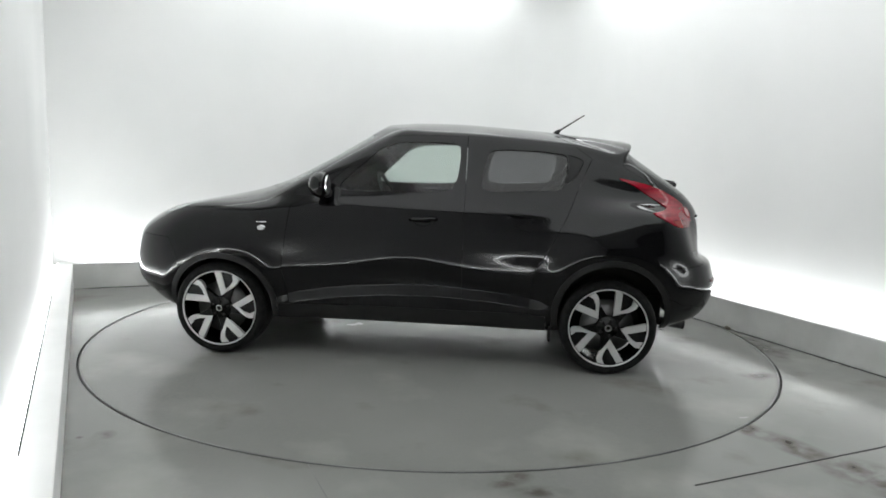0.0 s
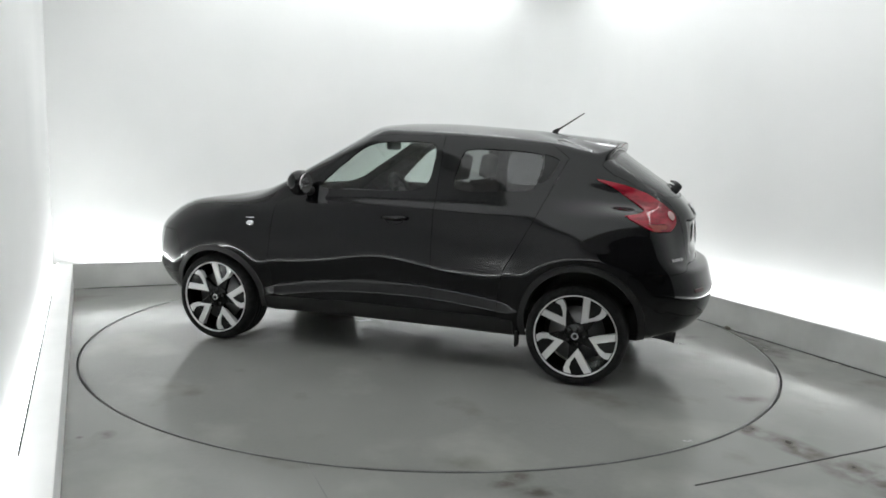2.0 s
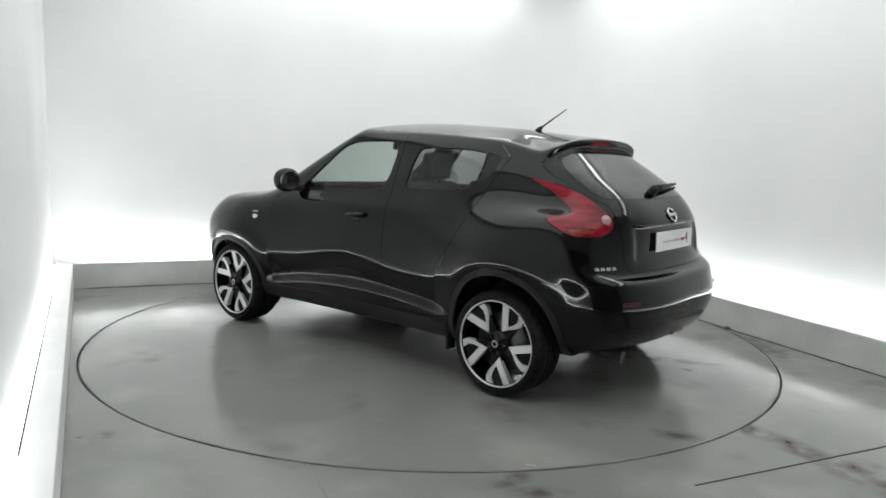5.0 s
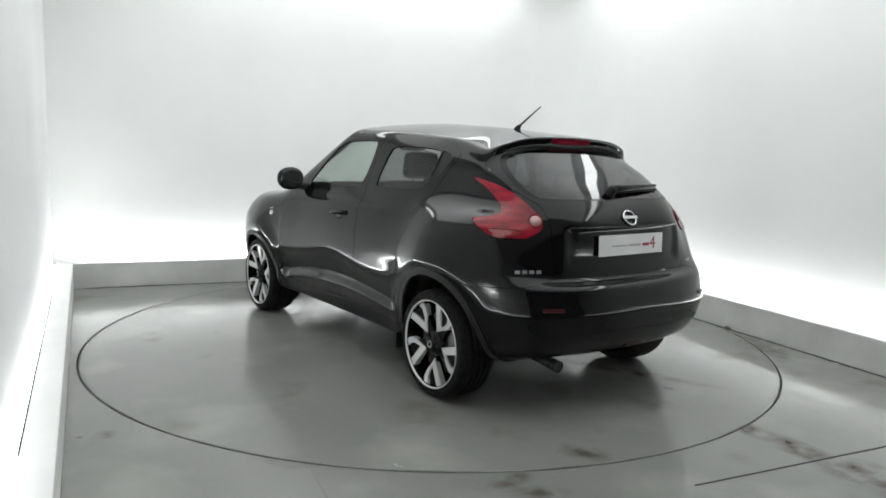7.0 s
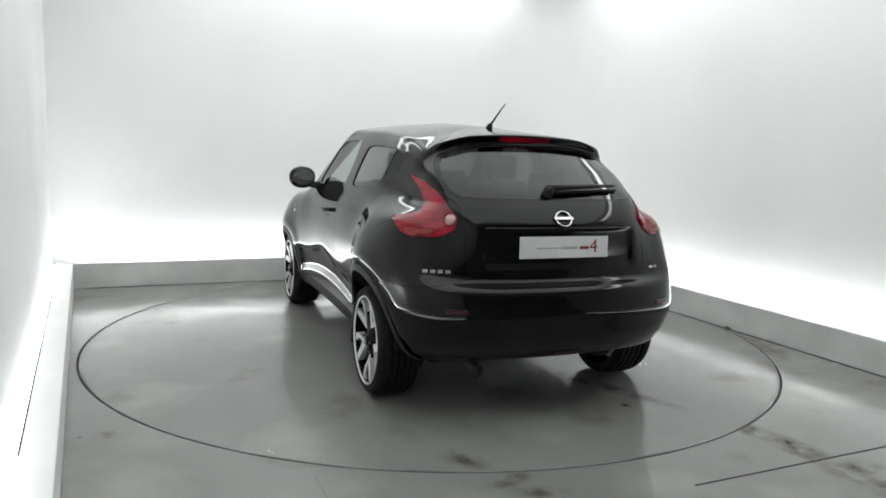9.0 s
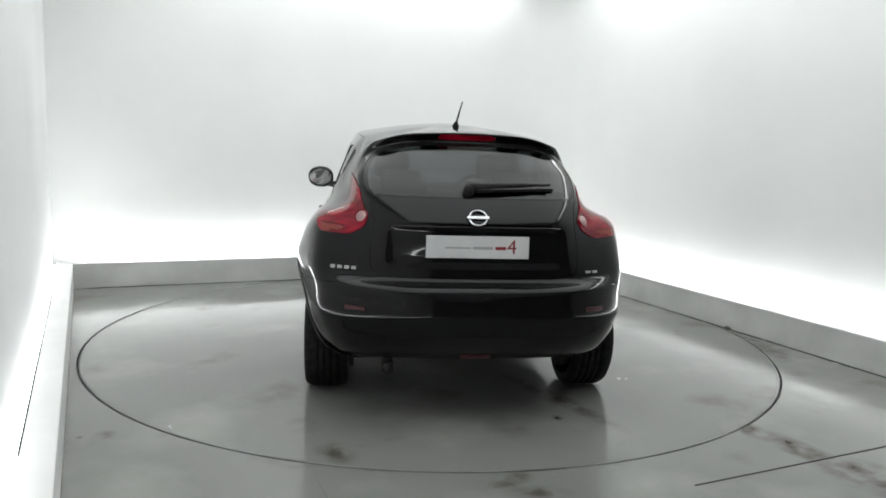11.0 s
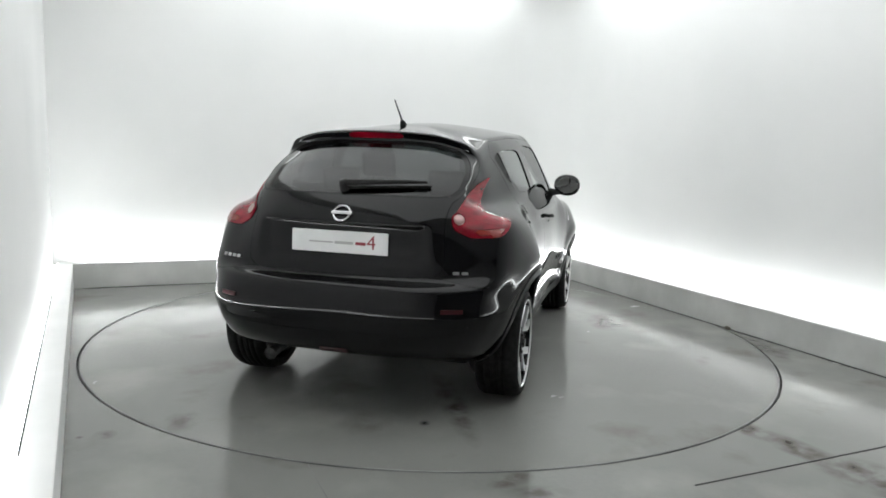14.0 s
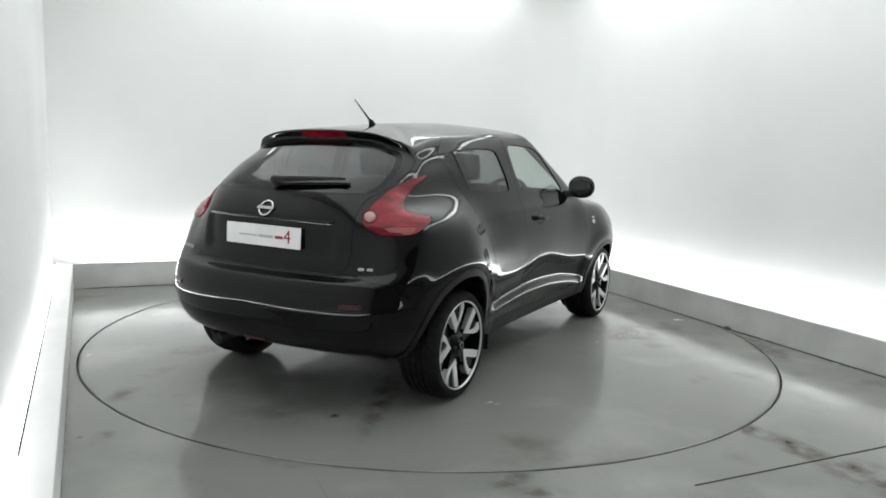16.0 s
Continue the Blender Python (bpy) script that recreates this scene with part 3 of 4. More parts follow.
BRAKE = [(-.165, 1.436), (.165, 1.436), (.155, 1.468), (-.155, 1.468)]
LAMP = [(-1.275, .64, 1.245), (-1.455, .59, 1.210), (-1.58, .56, 1.163), (-1.68, .555, 1.107), (-1.77, .54, 1.04), (-1.78, .555, .985), (-1.75, .63, .942), (-1.66, .77, .946), (-1.58, .797, .985), (-1.495, .80, 1.032),
        (-1.56, .73, 1.045), (-1.60, .677, 1.062), (-1.58, .677, 1.10), (-1.50, .667, 1.15), (-1.42, .657, 1.195)]
# wheel openings: centre and radius of each
ARCHES = {"front": (1.252, 0.308, 0.336), "rear": (-1.280, 0.366, 0.338)}


def side_of(s):
    return lambda p, n: (s * p[:, 1] > 0.3) & (s * n[:, 1] > 0.25)


def car_shell():
    sh = Shell()
    tail = lambda p, n: (n[:, 0] < -0.12) & (p[:, 0] < -1.0)
    for s in (1, -1):
        tag = "left" if s > 0 else "right"
        w = side_of(s)
        low = lambda p, n, s=s: (s * p[:, 1] > 0.45)
        for end, (xa, za, ra) in ARCHES.items():
            sh.cut("trim_%s_%s" % (end, tag), circle(xa, za, ra + 0.04), XZ, lambda p, n, s=s: (s * p[:, 1] > 0.45) & (p[:, 2] > 0.27))
            sh.cut("arch", circle(xa, za, ra), XZ, low)
            sh.cut("arch", circle(xa, za, ra), XZ, low, only=("trim_%s_%s" % (end, tag),))
        # the lamps are drawn as seen from aslant behind
        k = radians(-s * 40)
        loop = [(x * math.cos(k) - s * y * math.sin(k), z) for x, y, z in LAMP]
        sh.cut("lamp_" + tag, smooth_loop(loop), XZ, lambda p, n, s=s: (s * p[:, 1] > 0.4) & (p[:, 0] < -1.2), turn=-s * 40)
        sh.cut("amber_" + tag, [(lambda x, y, z: (x * math.cos(k) - s * y * math.sin(k), z))(*q) for q in ((-1.735, .64, .985), (-1.72, .665, .957), (-1.66, .757, .957), (-1.60, .785, .99))], XZ,
               lambda p, n, s=s: (s * p[:, 1] > 0.4) & (p[:, 0] < -1.2), only=("lamp_" + tag,), turn=-s * 40)
        sh.cut("front_glass_" + tag, smooth_loop(W_FRONT), XZ, w)
        sh.cut("rear_glass_" + tag, smooth_loop(W_REAR), XZ, w)
        sh.cut("handle_panel_" + tag, smooth_loop(W_HANDLE), XZ, w)
        sh.cut("front_door_" + tag, DOOR_F, XZ, w)
        sh.cut("rear_door_" + tag, DOOR_R, XZ, w)
        sh.cut("sill_" + tag, [(.87, .2), (.87, .352), (-.87, .352), (-.87, .2)], XZ, low)
        sh.cut("top_lamp_" + tag, smooth_loop([(1.38, s * .66), (1.56, s * .745), (1.70, s * .70), (1.72, s * .62), (1.54, s * .585)]), [0, 1], lambda p, n: (n[:, 2] > 0.25) & (p[:, 2] > .8))
    sh.cut("brake_light", smooth_loop(BRAKE), YZ, tail)
    sh.cut("back_frit", smooth_loop(W_BACK), YZ, tail)
    sh.cut("back_glass", smooth_loop(W_PANE), YZ, tail, only=("back_frit",))
    sh.cut("screen", smooth_loop(W_SCREEN), YZ, lambda p, n: (n[:, 0] > 0.2) & (p[:, 0] > 0.1) & (p[:, 0] < 1.3))
    sh.cut("tailgate", smooth_loop(HATCH), YZ, tail)
    sh.cut("bumper", both([(.52, .747), (.70, .715), (.95, .69), (.95, .1)]), YZ, lambda p, n: (p[:, 0] < -1.55))
    sh.cut("nose", [(1.50, .1), (1.50, .45), (1.58, .70), (1.62, .76), (2.3, .76), (2.3, .1)], XZ, lambda p, n: p[:, 0] > 1.3)
    sh.cut("bonnet", smooth_loop([(1.02, .60), (1.30, .63), (1.60, .52), (1.84, .34), (1.84, -.34), (1.60, -.52), (1.30, -.63), (1.02, -.60)]), [0, 1], lambda p, n: (n[:, 2] > 0.3) & (p[:, 2] > .8) & (p[:, 2] < 1.12))
    return sh


def wheel():
    """Alloy wheel that faces +y, hub at the origin."""
    e = new("wheel")
    bm = bmesh.new()
    w = 0.11
    prof = [(0.248, -0.002), (0.253, -0.006), (0.263, 0.001), (0.276, 0.001), (0.291, -0.008), (0.301, -0.026), (RT, -0.05)]
    for k in range(4):      # grooves of the tread
        c = -0.075 - k * 0.035
        prof += [(RT, c), (RT - 0.007, c - 0.001), (RT - 0.007, c - 0.009), (RT, c - 0.010)]
    prof += [(RT - 0.002, -0.21), (0.295, -0.228), (0.27, -0.236), (0.246, -0.232)]
    lathe(bm, prof, 72)
    part("tyre", bm, M_RUBBER, e, "black low-profile tyre")
    bm = bmesh.new()
    lathe(bm, [(0.2495, -0.002), (0.248, 0.0015), (0.2435, 0.0015), (0.2405, -0.008)], 72)
    rim = part("rim", bm, M_SILVER, e, "machined alloy rim")
    bm = bmesh.new()
    lathe(bm, [(0.2407, -0.0078), (0.234, -0.05), (0.217, -0.19), (0.242, -0.215)], 72)
    part("barrel", bm, M_GLOSSBLACK, rim, "gloss black wheel barrel")
    bm = bmesh.new()
    lathe(bm, [(0.0005, -0.075), (0.17, -0.075), (0.17, -0.09), (0.0005, -0.09)], 48)
    part("brake_disc", bm, material("brake_steel", (0.16, 0.16, 0.16), 0.4, 0.9) if "brake_steel" not in bpy.data.materials else bpy.data.materials["brake_steel"], e)
    # five broad forked spokes
    for k in range(5):
        turn = Matrix.Rotation(2 * math.pi * k / 5, 4, "Y")
        part("spoke", spoke_dark(), M_GLOSSBLACK, rim, "gloss black spoke", smooth=False, at=turn)
        part("spoke_face", spoke_bright(), M_SILVER, rim, "bright machined spoke face", smooth=False, at=turn)
    bm = bmesh.new()
    lathe(bm, [(0.0005, -0.002), (0.02, -0.003), (0.027, -0.008), (0.030, -0.02), (0.068, -0.024), (0.075, -0.05)], 36)
    part("hub_cap", bm, M_GLOSSBLACK, e)
    for k in range(5):
        f = 2 * math.pi * (k + 0.5) / 5
        bm = bmesh.new()
        bmesh.ops.create_cone(bm, cap_ends=True, segments=6, radius1=0.009, radius2=0.008, depth=0.016, matrix=Matrix.Rotation(math.pi / 2, 4, "X"))
        part("wheel_nut", bm, M_EXHAUST, e, smooth=False, at=Matrix.Translation((0.052 * math.cos(f), -0.018, 0.052 * math.sin(f))))
    bm = bmesh.new()
    lathe(bm, [(0.021, -0.0015), (0.017, -0.0005), (0.014, -0.0012)], 24)
    part("hub_badge", bm, M_SCRIPT, e)
    return e


def prism(bm, outline, y_top, y_bottom):
    """A plate with the given outline in x, z, its face at y_top."""
    top = [bm.verts.new((a, y_top(a, b) if callable(y_top) else y_top, b)) for a, b in outline]
    low = [bm.verts.new((a, y_bottom, b)) for a, b in outline]
    bm.faces.new(top)
    bm.faces.new(low[::-1])
    for k in range(len(top)):
        j = (k + 1) % len(top)
        bm.faces.new((top[j], top[k], low[k], low[j]))
    bmesh.ops.recalc_face_normals(bm, faces=bm.faces)
    return bm


def polar(r, deg):
    return (r * math.cos(radians(deg)), r * math.sin(radians(deg)))


def spoke_dark():
    """The broad black spoke under a bright fork."""
    bm = bmesh.new()
    dish = lambda a, b: -0.034 + 0.06 * max(0.0, math.hypot(a, b) - 0.05)
    k = -0.243
    prism(bm, [(k * a, -k * b) for a, b in ((.0, .12), (.10, .30), (.13, .96), (.40, .89), (.57, .79), (.71, .66), (.50, .48), (.25, .10))], dish, -0.065)
    return bm


def spoke_bright():
    """The forked bright face: a straight and a bent prong that meet near the hub."""
    bm = bmesh.new()
    dish = lambda a, b: -0.026 + 0.11 * max(0.0, math.hypot(a, b) - 0.09)
    k = -0.243
    prism(bm, [(k * a, -k * b) for a, b in ((.105, .97), (.105, .31), (.275, .38), (.275, .935))], dish, -0.05)
    prism(bm, [(k * a, -k * b) for a, b in ((.272, .38), (.52, .465), (.65, .56), (.70, .67), (.565, .785), (.54, .63), (.42, .525), (.272, .455))], dish, -0.05)
    return bm


def skin_tree(sh):
    from_pts = [Vector(p) for p in sh.pts]
    return BVHTree.FromPolygons(from_pts, [q.tolist() for q in sh.quads])


def on_skin(tree, a, way):
    hit = tree.ray_cast(Vector(a), Vector(way))
    return hit[0], (hit[1] if hit[1].dot(Vector(way)) < 0 else -hit[1])


def frame_at(place, normal, up=(0, 0, 1)):
    """A pose on the skin: local z outwards, local y up."""
    z = normal.normalized()
    x = Vector(up).cross(z).normalized()
    y = z.cross(x)
    m = Matrix((x, y, z)).transposed().to_4x4()
    m.translation = place
    return m


def bar(bm, x, y, w, h, z=0.0, d=0.002):
    return box(bm, (x - w / 2, y - h / 2, z), (x + w / 2, y + h / 2, z + d))


def fittings(e, sh):
    tree = skin_tree(sh)
    back = (1, 0, 0)
    # number plate with a printed mark
    p, n = on_skin(tree, (-3, 0, .905), back)
    plate = new("number_plate")
    plate.parent = e
    plate.matrix_basis = Matrix.Translation((-1.903, 0, .905)) @ pose(0, 0, 0, 0, 0, -90) @ pose(0, 0, 0, 88, 0, 0)
    bm = bmesh.new()
    box(bm, (-.26, -.056, 0), (.26, .056, .006), 0.003)
    part("plate_board", bm, M_PLATE, plate, "white plate board", smooth=False)
    for x, wd, hh, mat in ((-.10, .13, .008, M_INKGREY), (.025, .10, .014, M_INKGREY), (.115, .055, .016, M_INKRED)):
        bm = bmesh.new()
        bar(bm, x, -.004, wd, hh, .0062, .0008)
        part("printed_bar", bm, mat, plate, smooth=False)
    cu = bpy.data.curves.new("figure", "FONT")
    cu.body, cu.size, cu.extrude, cu.align_x, cu.align_y = "4", .10, .0006, "CENTER", "CENTER"
    ob = new("figure", cu)
    dg = bpy.context.evaluated_depsgraph_get()
    me = bpy.data.meshes.new_from_object(ob.evaluated_get(dg))
    bpy.data.objects.remove(ob)
    me.materials.append(M_INKRED)
    fig = new("printed_figure", me)
    fig.parent, fig.matrix_basis = plate, Matrix.Translation((.172, 0, .007))
    # handle strip over the plate
    bm = bmesh.new()
    pts = [on_skin(tree, (-3, y, 1.0), back)[0] + Vector((-.004, 0, 0)) for y in np.linspace(-.43, .43, 15)]
    tube(bm, pts, 0.007, 8)
    part("tailgate_lip", bm, M_PAINT, e, "gloss black lip over the plate recess")
    # ring badge on the tailgate
    p, n = on_skin(tree, (-3, 0, 1.045), back)
    badge = new("tailgate_badge")
    badge.parent, badge.matrix_basis = e, frame_at(p, n)
    bm = bmesh.new()
    rings = []
    for k in range(40):
        f = 2 * math.pi * k / 40
        c = Vector((.044 * math.cos(f), .042 * math.sin(f), .006))
        rings.append([bm.verts.new(c + Vector((.006 * math.cos(g) * math.cos(f), .006 * math.cos(g) * math.sin(f), .006 * math.sin(g)))) for g in [2 * math.pi * i / 8 for i in range(8)]])
    for u, v in zip(rings, rings[1:] + rings[:1]):
        for i in range(8):
            bm.faces.new((u[i], v[i], v[(i + 1) % 8], u[(i + 1) % 8]))
    part("ring", bm, M_CHROME, badge, "chrome ring")
    bm = bmesh.new()
    box(bm, (-.056, -.009, .004), (.056, .009, .014), 0.003)
    part("cross_bar", bm, M_CHROME, badge, "chrome bar", smooth=False)
    # small bright script bars
    for y0, z0, steps, wd in ((.665, .782, 4, .026), (-.615, .776, 2, .032)):
        for k in range(steps):
            y = y0 - (k - (steps - 1) / 2) * (wd + .009)
            p, n = on_skin(tree, (-3, y, z0), back)
            bm = bmesh.new()
            bar(bm, 0, 0, wd, .017 if steps > 2 else .014, .001, .003)
            part("script_bar", bm, M_SCRIPT, e, "small chrome script bar", smooth=False, at=frame_at(p, n))
    for dz, rr in ((0.0, .022), (.036, .011)):
        for s in (1, -1):
            p, n = on_skin(tree, (.977, s * 2, .85 + dz), (0, -s, 0))
            bm = bmesh.new()
            if dz:
                bar(bm, 0, 0, .05, .010, .001, .002)
            else:
                lathe(bm, [(.0005, .004), (.014, .004), (.020, .0025), (.022, 0)], 24, "Z")
            part("wing_badge", bm, M_CHROME, e, "small chrome wing badge", at=frame_at(p, n) @ Matrix.Diagonal((1.2, .8, 1, 1)))
    # round clear lenses in the tail lamps, reflectors in the bumper
    for s in (1, -1):
        way = Vector((.86, -s * .5, 0))
        p, n = on_skin(tree, Vector((-1.75, s * .578, 1.033)) - way, way)
        lens = new("reversing_lamp")
        lens.parent, lens.matrix_basis = e, frame_at(p + n * .005, n)
        bm = bmesh.new()
        lathe(bm, [(.0005, .008), (.020, .007), (.028, .003), (.030, 0)], 32, "Z")
        part("lens", bm, M_CLEARLENS, lens, "round clear lamp lens")
        bm = bmesh.new()
        lathe(bm, [(.030, -.002), (.032, .006), (.036, .006), (.039, -.002)], 32, "Z")
        part("bezel", bm, M_RED, lens)
        rows = []
        for y in np.linspace(.555, .655, 8):
            rows.append([on_skin(tree, (-3, s * y, z), back)[0] + Vector((-.006, 0, 0)) for z in (.594, .604, .614)])
        bm = bmesh.new()
        vs = [[bm.verts.new(q) for q in row] for row in rows]
        for u, v in zip(vs, vs[1:]):
            for k in range(2):
                bm.faces.new((u[k], u[k + 1], v[k + 1], v[k]))
        g = bmesh.ops.extrude_face_region(bm, geom=bm.faces[:])
        for v in g["geom"]:
            if isinstance(v, bmesh.types.BMVert):
                v.co.x += .012
        bmesh.ops.recalc_face_normals(bm, faces=bm.faces)
        part("bumper_reflector", bm, M_DARKRED, e, "dull red bumper reflector", smooth=False)
    p, n = on_skin(tree, (-3, 0, .362), back)
    bm = bmesh.new()
    box(bm, (-.075, -.014, -.012), (.075, .014, .006), 0.004)
    part("rear_fog_lamp", bm, M_DARKRED, e, "dull red low fog lamp", smooth=False, at=frame_at(p, n))
    # wiper
    wiper = new("rear_wiper")
    wiper.parent = e
    slope = Vector((-.61, 0, .79))
    line = []
    for y, z in ((.03, 1.172), (-.10, 1.180), (-.24, 1.186), (-.40, 1.190)):
        p, n = on_skin(tree, (-3, y, z), back)
        line.append(p + slope * .032)
    bm = bmesh.new()
    tube(bm, line, [.020, .015, .012, .007], 10)
    part("wiper_arm", bm, M_TRIM, wiper, "black plastic wiper arm")
    bm = bmesh.new()
    tube(bm, [a - slope * .020 + Vector((0, -.02, -.01)) for a in line], .008, 6)
    part("wiper_blade", bm, M_RUBBER, wiper)
    bm = bmesh.new()
    p, n = on_skin(tree, (-3, .035, 1.170), back)
    lathe(bm, [(.0005, .05), (.018, .048), (.026, .035), (.030, -.005)], 20, "Z")
    part("wiper_boss", bm, M_TRIM, wiper, at=frame_at(p, n))
    # aerial
    aerial = new("aerial")
    aerial.parent = e
    bm = bmesh.new()
    tube(bm, [(-.925, 0, 1.525), (-.94, 0, 1.545), (-.955, 0, 1.556)], [.024, .016, .009], 12)
    part("aerial_base", bm, M_TRIM, aerial)
    bm = bmesh.new()
    tube(bm, [(-.95, 0, 1.552), (-1.03, -.004, 1.605), (-1.125, -.009, 1.668)], [.0065, .005, .0035], 8)
    part("aerial_rod", bm, M_TRIM, aerial)
    # exhaust
    bm = bmesh.new()
    tube(bm, [(-1.50, .43, .275), (-1.68, .43, .275), (-1.825, .43, .258)], [.028, .03, .033], 18)
    exhaust = part("exhaust_pipe", bm, M_EXHAUST, e, "dull metal exhaust tailpipe")
    bm = bmesh.new()
    lathe(bm, [(.0005, -.012), (.027, -.012), (.031, .003), (.034, .003), (.035, -.01)], 20, "Z")
    part("pipe_mouth", bm, M_EXHAUST, exhaust, at=Matrix.Translation((-1.827, .43, .2577)) @ Matrix.Rotation(radians(-98), 4, "Y"))
    # mirrors, handles, flaps
    for s in (1, -1):
        mir = new("door_mirror")
        mir.parent = e
        bm = bmesh.new()
        bmesh.ops.create_uvsphere(bm, u_segments=28, v_segments=16, radius=1.0)
        for v in bm.verts:
            a, b, c = v.co
            k = 1 / max(1e-6, (abs(b) ** 2.25 + abs(c) ** 2.25) ** (1 / 2.25)) * math.hypot(b, c) if math.hypot(b, c) > 1e-5 else 1
            v.co = (.575 + (.085 * a if a > 0 else .045 * max(a, -.72)), s * (.895 + .102 * b * k), 1.140 + (.084 * c * k))
        part("mirror_housing", bm, M_PAINT, mir, "gloss black mirror housing")
        bm = bmesh.new()
        vs = [bm.verts.new((.5345 - .006 * math.cos(f) * s, s * .895 + .082 * math.cos(f) * (1 + .08 * math.cos(2 * f)), 1.140 + .064 * math.sin(f))) for f in np.linspace(0, 2 * math.pi, 33)[:-1]]
        bm.faces.new(vs)
        g = bmesh.ops.extrude_face_region(bm, geom=bm.faces[:])
        for v in g["geom"]:
            if isinstance(v, bmesh.types.BMVert):
                v.co.x += .006
        bmesh.ops.recalc_face_normals(bm, faces=bm.faces)
        part("mirror_glass", bm, M_MIRROR, mir, "mirror glass", smooth=False)
        bm = bmesh.new()
        tube(bm, [(.565, s * .755, 1.078), (.575, s * .80, 1.082), (.58, s * .85, 1.095)], [.034, .026, .03], 14)
        part("mirror_arm", bm, M_TRIM, mir)
        bm = bmesh.new()
        pts = []
        for x in np.linspace(.02, -.155, 9):
            p, n = on_skin(tree, (x, s * 2, .937 + .006 * (x < -.1)), (0, -s, 0))
            lift = .012 + .026 * math.sin(math.pi * min(1, max(0, (.02 - x) / .175))) ** .6
            pts.append(p + n * lift)
        tube(bm, pts, [.009, .012, .013, .013, .013, .013, .013, .012, .009], 10)
        part("door_handle", bm, M_PAINT, e, "gloss black door handle")
        bm = bmesh.new()
        p, n = on_skin(tree, (-.067, s * 2, .93), (0, -s, 0))
        lathe(bm, [(.0005, -.012), (.03, -.009), (.045, .0015), (.052, .0005)], 28, "Z")
        part("handle_cup", bm, M_DARK, e, at=frame_at(p, n) @ Matrix.Diagonal((1.25, .62, 1, 1)))
        bm = bmesh.new()
        box(bm, (-.905, s * .78, .195), (-.89, s * .86, .29), 0.004)
        part("mud_flap", bm, M_RUBBER, e, smooth=False)


def seat(bm, x, y, wide=.50):
    """Seat with cushion, leaning back and headrest."""
    h = wide / 2
    box(bm, (x - .25, y - h, .50), (x + .27, y + h, .68), 0.05)
    box(bm, (-.07, -h, 0), (.07, h, .56), 0.05, Matrix.Translation((x - .22, y, .62)) @ Matrix.Rotation(radians(-14), 4, "Y"))
    return bm


def headrest(bm, x, y):
    m = Matrix.Translation((x, y, 1.27)) @ Matrix.Rotation(radians(-10), 4, "Y")
    box(bm, (-.045, -.125, -.085), (.045, .125, .095), 0.04, m)
    for d in (-.05, .05):
        tube(bm, [m @ Vector((0, d, -.06)), m @ Vector((-.005, d, -.17))], .006, 6)
    return bm


def interior(e):
    for y in (.36, -.36):
        bm = bmesh.new()
        seat(bm, .02, y)
        part("front_seat", bm, M_FABRIC, e, "dark fabric front seat")
        bm = bmesh.new()
        headrest(bm, -.36, y)
        part("headrest", bm, M_FABRIC, e)
    bm = bmesh.new()
    box(bm, (-.95, -.62, .52), (-.50, .62, .70), 0.05)
    box(bm, (-.07, -.62, 0), (.07, .62, .50), 0.05, Matrix.Translation((-.93, 0, .62)) @ Matrix.Rotation(radians(-16), 4, "Y"))
    part("rear_bench", bm, M_FABRIC, e, "dark fabric rear bench")
    for y in (.34, -.34):
        bm = bmesh.new()
        m = Matrix.Translation((-1.08, y, 1.185)) @ Matrix.Rotation(radians(-12), 4, "Y")
        box(bm, (-.04, -.12, -.07), (.04, .12, .075), 0.035, m)
        part("rear_headrest", bm, M_FABRIC, e)
    bm = bmesh.new()
    box(bm, (.45, -.70, .60), (1.05, .70, 1.03), 0.08)
    part("dashboard", bm, M_TRIM, e, "black plastic dashboard")
    wheel_e = new("steering_wheel")
    wheel_e.parent = e
    wheel_e.matrix_basis = Matrix.Translation((.36, -.36, 1.02)) @ Matrix.Rotation(radians(-66), 4, "Y")
    bm = bmesh.new()
    ring = [(.18 * math.cos(f), .18 * math.sin(f), 0) for f in np.linspace(0, 2 * math.pi, 33)]
    tube(bm, ring, .016, 8)
    part("wheel_ring", bm, M_TRIM, wheel_e)
    bm = bmesh.new()
    box(bm, (-.07, -.07, -.03), (.07, .07, .02), 0.02)
    box(bm, (-.02, -.175, -.015), (.02, .175, .005), 0.006)
    box(bm, (-.175, -.02, -.015), (0, .02, .005), 0.006)
    part("wheel_hub", bm, M_TRIM, wheel_e)
    bm = bmesh.new()
    box(bm, (.27, -.11, 1.375), (.31, .11, 1.435), 0.02)
    part("rear_view_mirror", bm, M_TRIM, e)
    bm = bmesh.new()
    box(bm, (-1.62, -.68, .30), (.95, .68, .48), 0.03)
    box(bm, (-1.68, -.60, .45), (-1.10, .60, .98), 0.05)
    part("cabin_floor", bm, M_DARK, e, "dark cabin floor and boot trim")


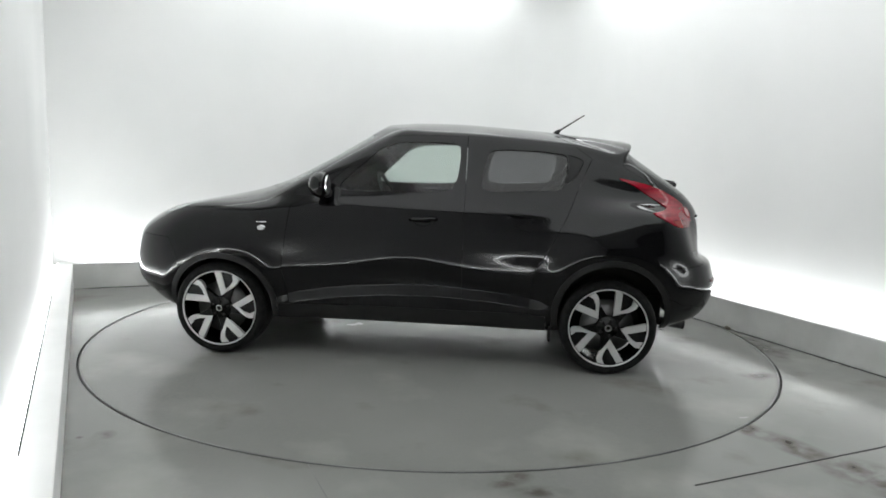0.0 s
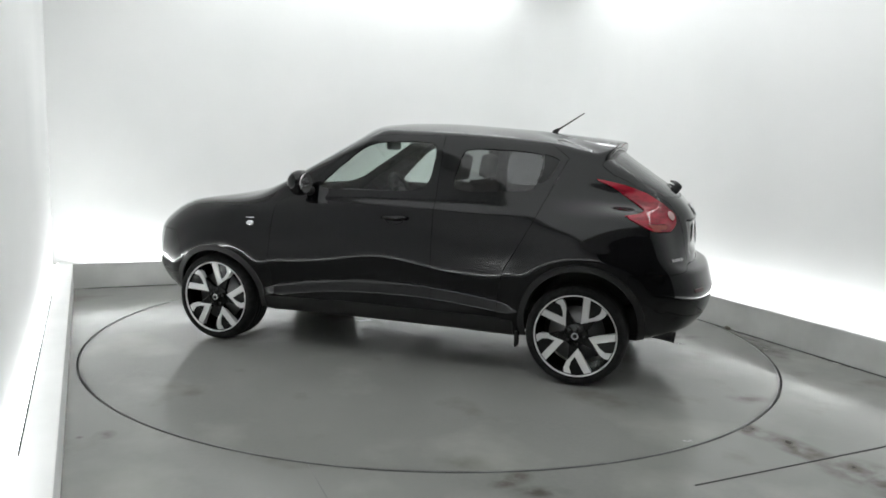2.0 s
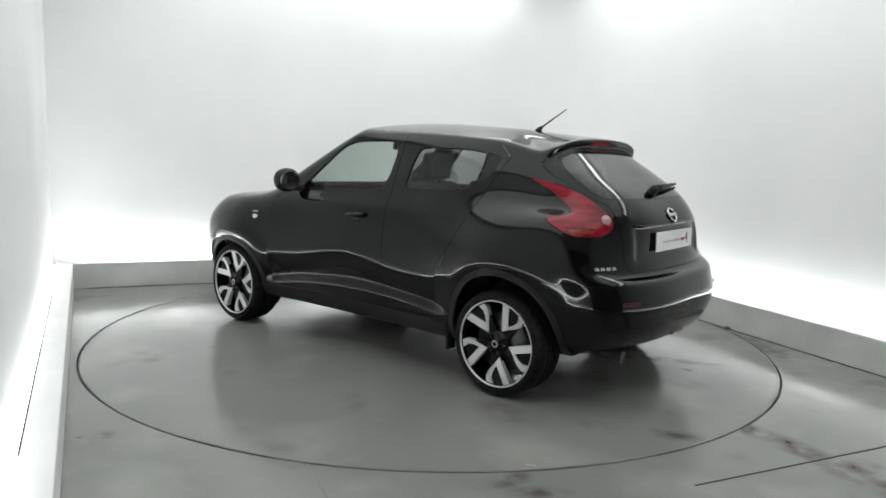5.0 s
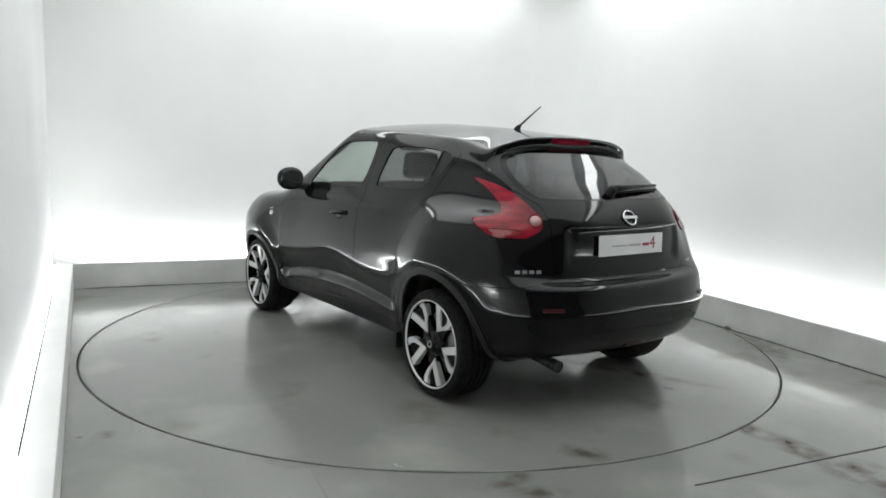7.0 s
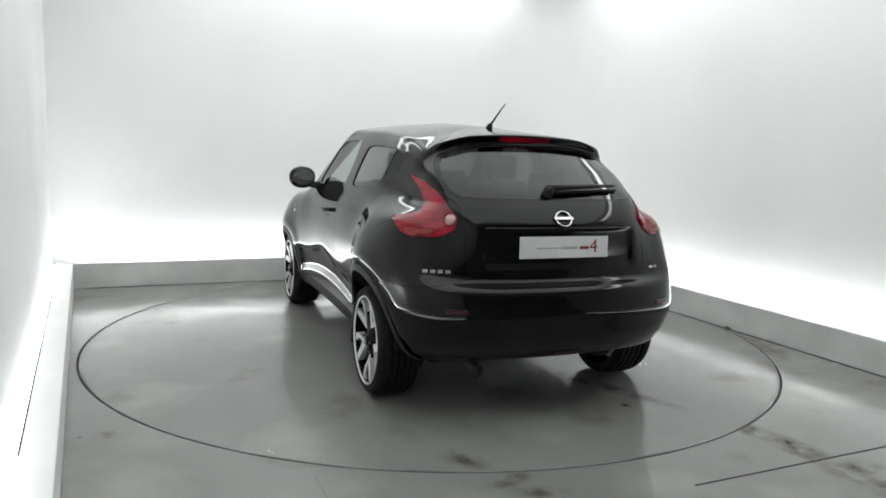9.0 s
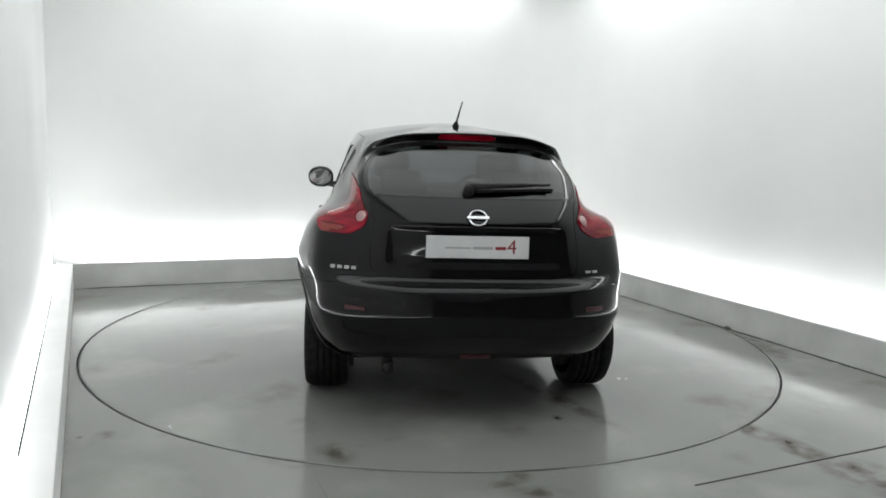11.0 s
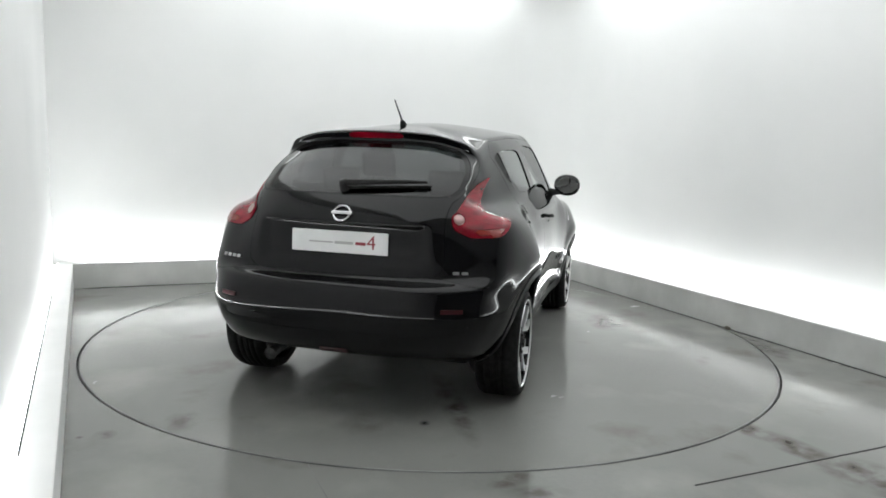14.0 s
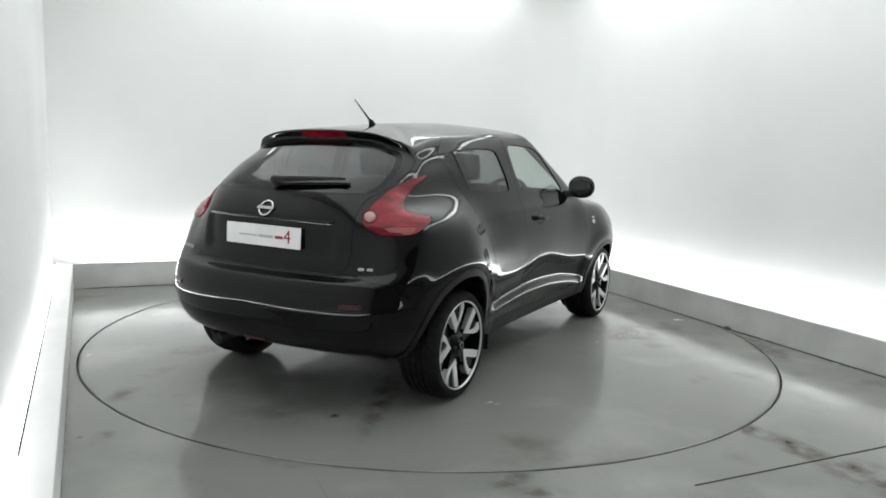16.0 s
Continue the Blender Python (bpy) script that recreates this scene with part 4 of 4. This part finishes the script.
def car():
    e = tagged(new("car"), "glossy black compact crossover car standing on the round turntable", "car")
    sh = car_shell()

    def panel(name, key, mat, label="", parent=e, **kw):
        ob = new(name, sh.mesh(key, mat, **kw))
        ob.parent = parent
        return tagged(ob, label)

    panel("body", "body", M_PAINT, "gloss black painted bodyshell")
    panel("tailgate", "tailgate", M_PAINT, "gloss black tailgate")
    panel("rear_bumper", "bumper", M_PAINT, "gloss black rear bumper")
    panel("windscreen", "screen", M_GLASS, "clear windscreen", lip=0.004, offset=-0.003)
    panel("rear_window_surround", "back_frit", M_GLOSSBLACK, "black glass surround of the rear window", lip=0.004, offset=-0.002, gap=0)
    panel("rear_window", "back_glass", M_TINT_BACK, "dark tinted rear window", lip=0.004, offset=-0.002, gap=0)
    for tag in ("left", "right"):
        for which, tone in (("front", M_GLASS), ("rear", M_TINT)):
            door = panel(which + "_door", which + "_door_" + tag, M_PAINT, "gloss black painted door")
            panel("window", which + "_glass_" + tag, tone, "clear side window" if which == "front" else "tinted side window", door, lip=0.004, offset=-0.006)
            if which == "rear":
                panel("handle_panel", "handle_panel_" + tag, M_TRIM, "black plastic hidden handle panel", door, offset=-0.004)
    panel("front_bumper", "nose", M_PAINT, "gloss black front bumper")
    panel("bonnet", "bonnet", M_PAINT, "gloss black bonnet")
    panel("high_brake_light", "brake_light", M_RED, "red high-level brake light", offset=0.002)
    for tag in ("left", "right"):
        panel("sill", "sill_" + tag, M_TRIM, "black plastic sill")
        lamp = panel("tail_lamp", "lamp_" + tag, M_RED, "red boomerang-shaped tail lamp", offset=0.006, lip=0.02)
        panel("indicator_lens", "amber_" + tag, M_AMBER, "orange-red indicator lens", lamp, offset=0.006)
        panel("wing_lamp", "top_lamp_" + tag, M_HEADLENS, "clear lamp on top of the front wing", offset=0.002)
        for end in ("front", "rear"):
            panel("wheel_arch_trim", "trim_%s_%s" % (end, tag), M_TRIM, "black wheel arch trim", offset=0.005, lip=0.014)
    w = wheel()
    w.parent = e
    w.matrix_basis = pose(AXLE, 0.885, HUB, 0, 14, 0)
    for x, y, r, roll in ((-AXLE, 0.875, 0, -3), (AXLE, -0.885, 180, 25), (-AXLE, -0.875, 180, 40)):
        copy_thing(w, pose(x, y, HUB, 0, 0, r) @ pose(0, 0, 0, 0, roll, 0))
    fittings(e, sh)
    interior(e)
    # dark floor pan with wheel housings
    bm = bmesh.new()
    box(bm, (-1.62, -0.62, 0.25), (1.62, 0.62, 0.31), 0.025)
    part("floor_pan", bm, M_DARK, e, "black underbody", smooth=False)
    for x, z, r in ARCHES.values():
        for s in (1, -1):
            bm = bmesh.new()
            m = Matrix.Translation((x, s * 0.62, z + 0.03)) @ Matrix.Rotation(math.pi / 2, 4, "X")
            bmesh.ops.create_cone(bm, cap_ends=True, segments=40, radius1=r - 0.06, radius2=r - 0.06, depth=0.03, matrix=m)
            rings = []
            for k in range(25):
                f = math.pi * (0.04 + 0.92 * k / 24)
                a, b = x + (r + 0.009) * math.cos(f), z + (r + 0.009) * math.sin(f)
                rings.append((bm.verts.new((a, s * 0.62, b)), bm.verts.new((a, s * (0.765 + 0.12 * max(0.0, math.sin(f) - 0.35)), b))))
            for u, v in zip(rings, rings[1:]):
                bm.faces.new((u[0], u[1], v[1], v[0]))
            part("wheel_housing", bm, M_DARK, e, "black wheel housing", smooth=False)
    return e


def debris():
    """A small dark lump of dirt that lies against the kerb."""
    bm = bmesh.new()
    bmesh.ops.create_icosphere(bm, subdivisions=2, radius=1.0)
    for v in bm.verts:
        k = 1 + 0.3 * noise.noise(v.co * 2.1)
        v.co = Vector((v.co.x * .016 * k, v.co.y * .034 * k, max(0, .014 + v.co.z * .016 * k)))
    ob = new("dirt_lump", finish("dirt_lump", bm, M_STAIN))
    ob.matrix_basis = ROOM @ pose(2.372, -.624, 0)
    return tagged(ob, "small dark lump of dirt on the floor against the kerb", "dirt")


# ---------------------------------------------------------------- build
debris()
studio()
strips()
TABLE = turntable()
CAR = car()
OFFSET = Vector((0.066, -0.008, 0.0))
TURNS = [(0.0, 174.25), (0.5, 170.98), (1.0, 167.66), (1.5, 164.32), (2.0, 161.0), (2.5, 157.65), (3.0, 154.18), (3.5, 150.59), (4.0, 146.94),
         (6.5, 128.94), (7.0, 125.36), (7.5, 121.8), (8.0, 118.23), (8.5, 114.63), (9.0, 110.99), (11.5, 92.78), (12.0, 89.14),
         (12.5, 85.48), (13.0, 81.82), (13.5, 78.16), (14.0, 74.53), (14.5, 70.91), (15.0, 67.29), (15.5, 63.67), (16.0, 60.03)]


def motions():
    walk(TABLE, [(t, pose(0, 0, 0, 0, 0, a)) for t, a in TURNS])
    walk(CAR, [(t, pose(0, 0, 0, 0, 0, a) @ Matrix.Translation(OFFSET)) for t, a in TURNS])


motions()
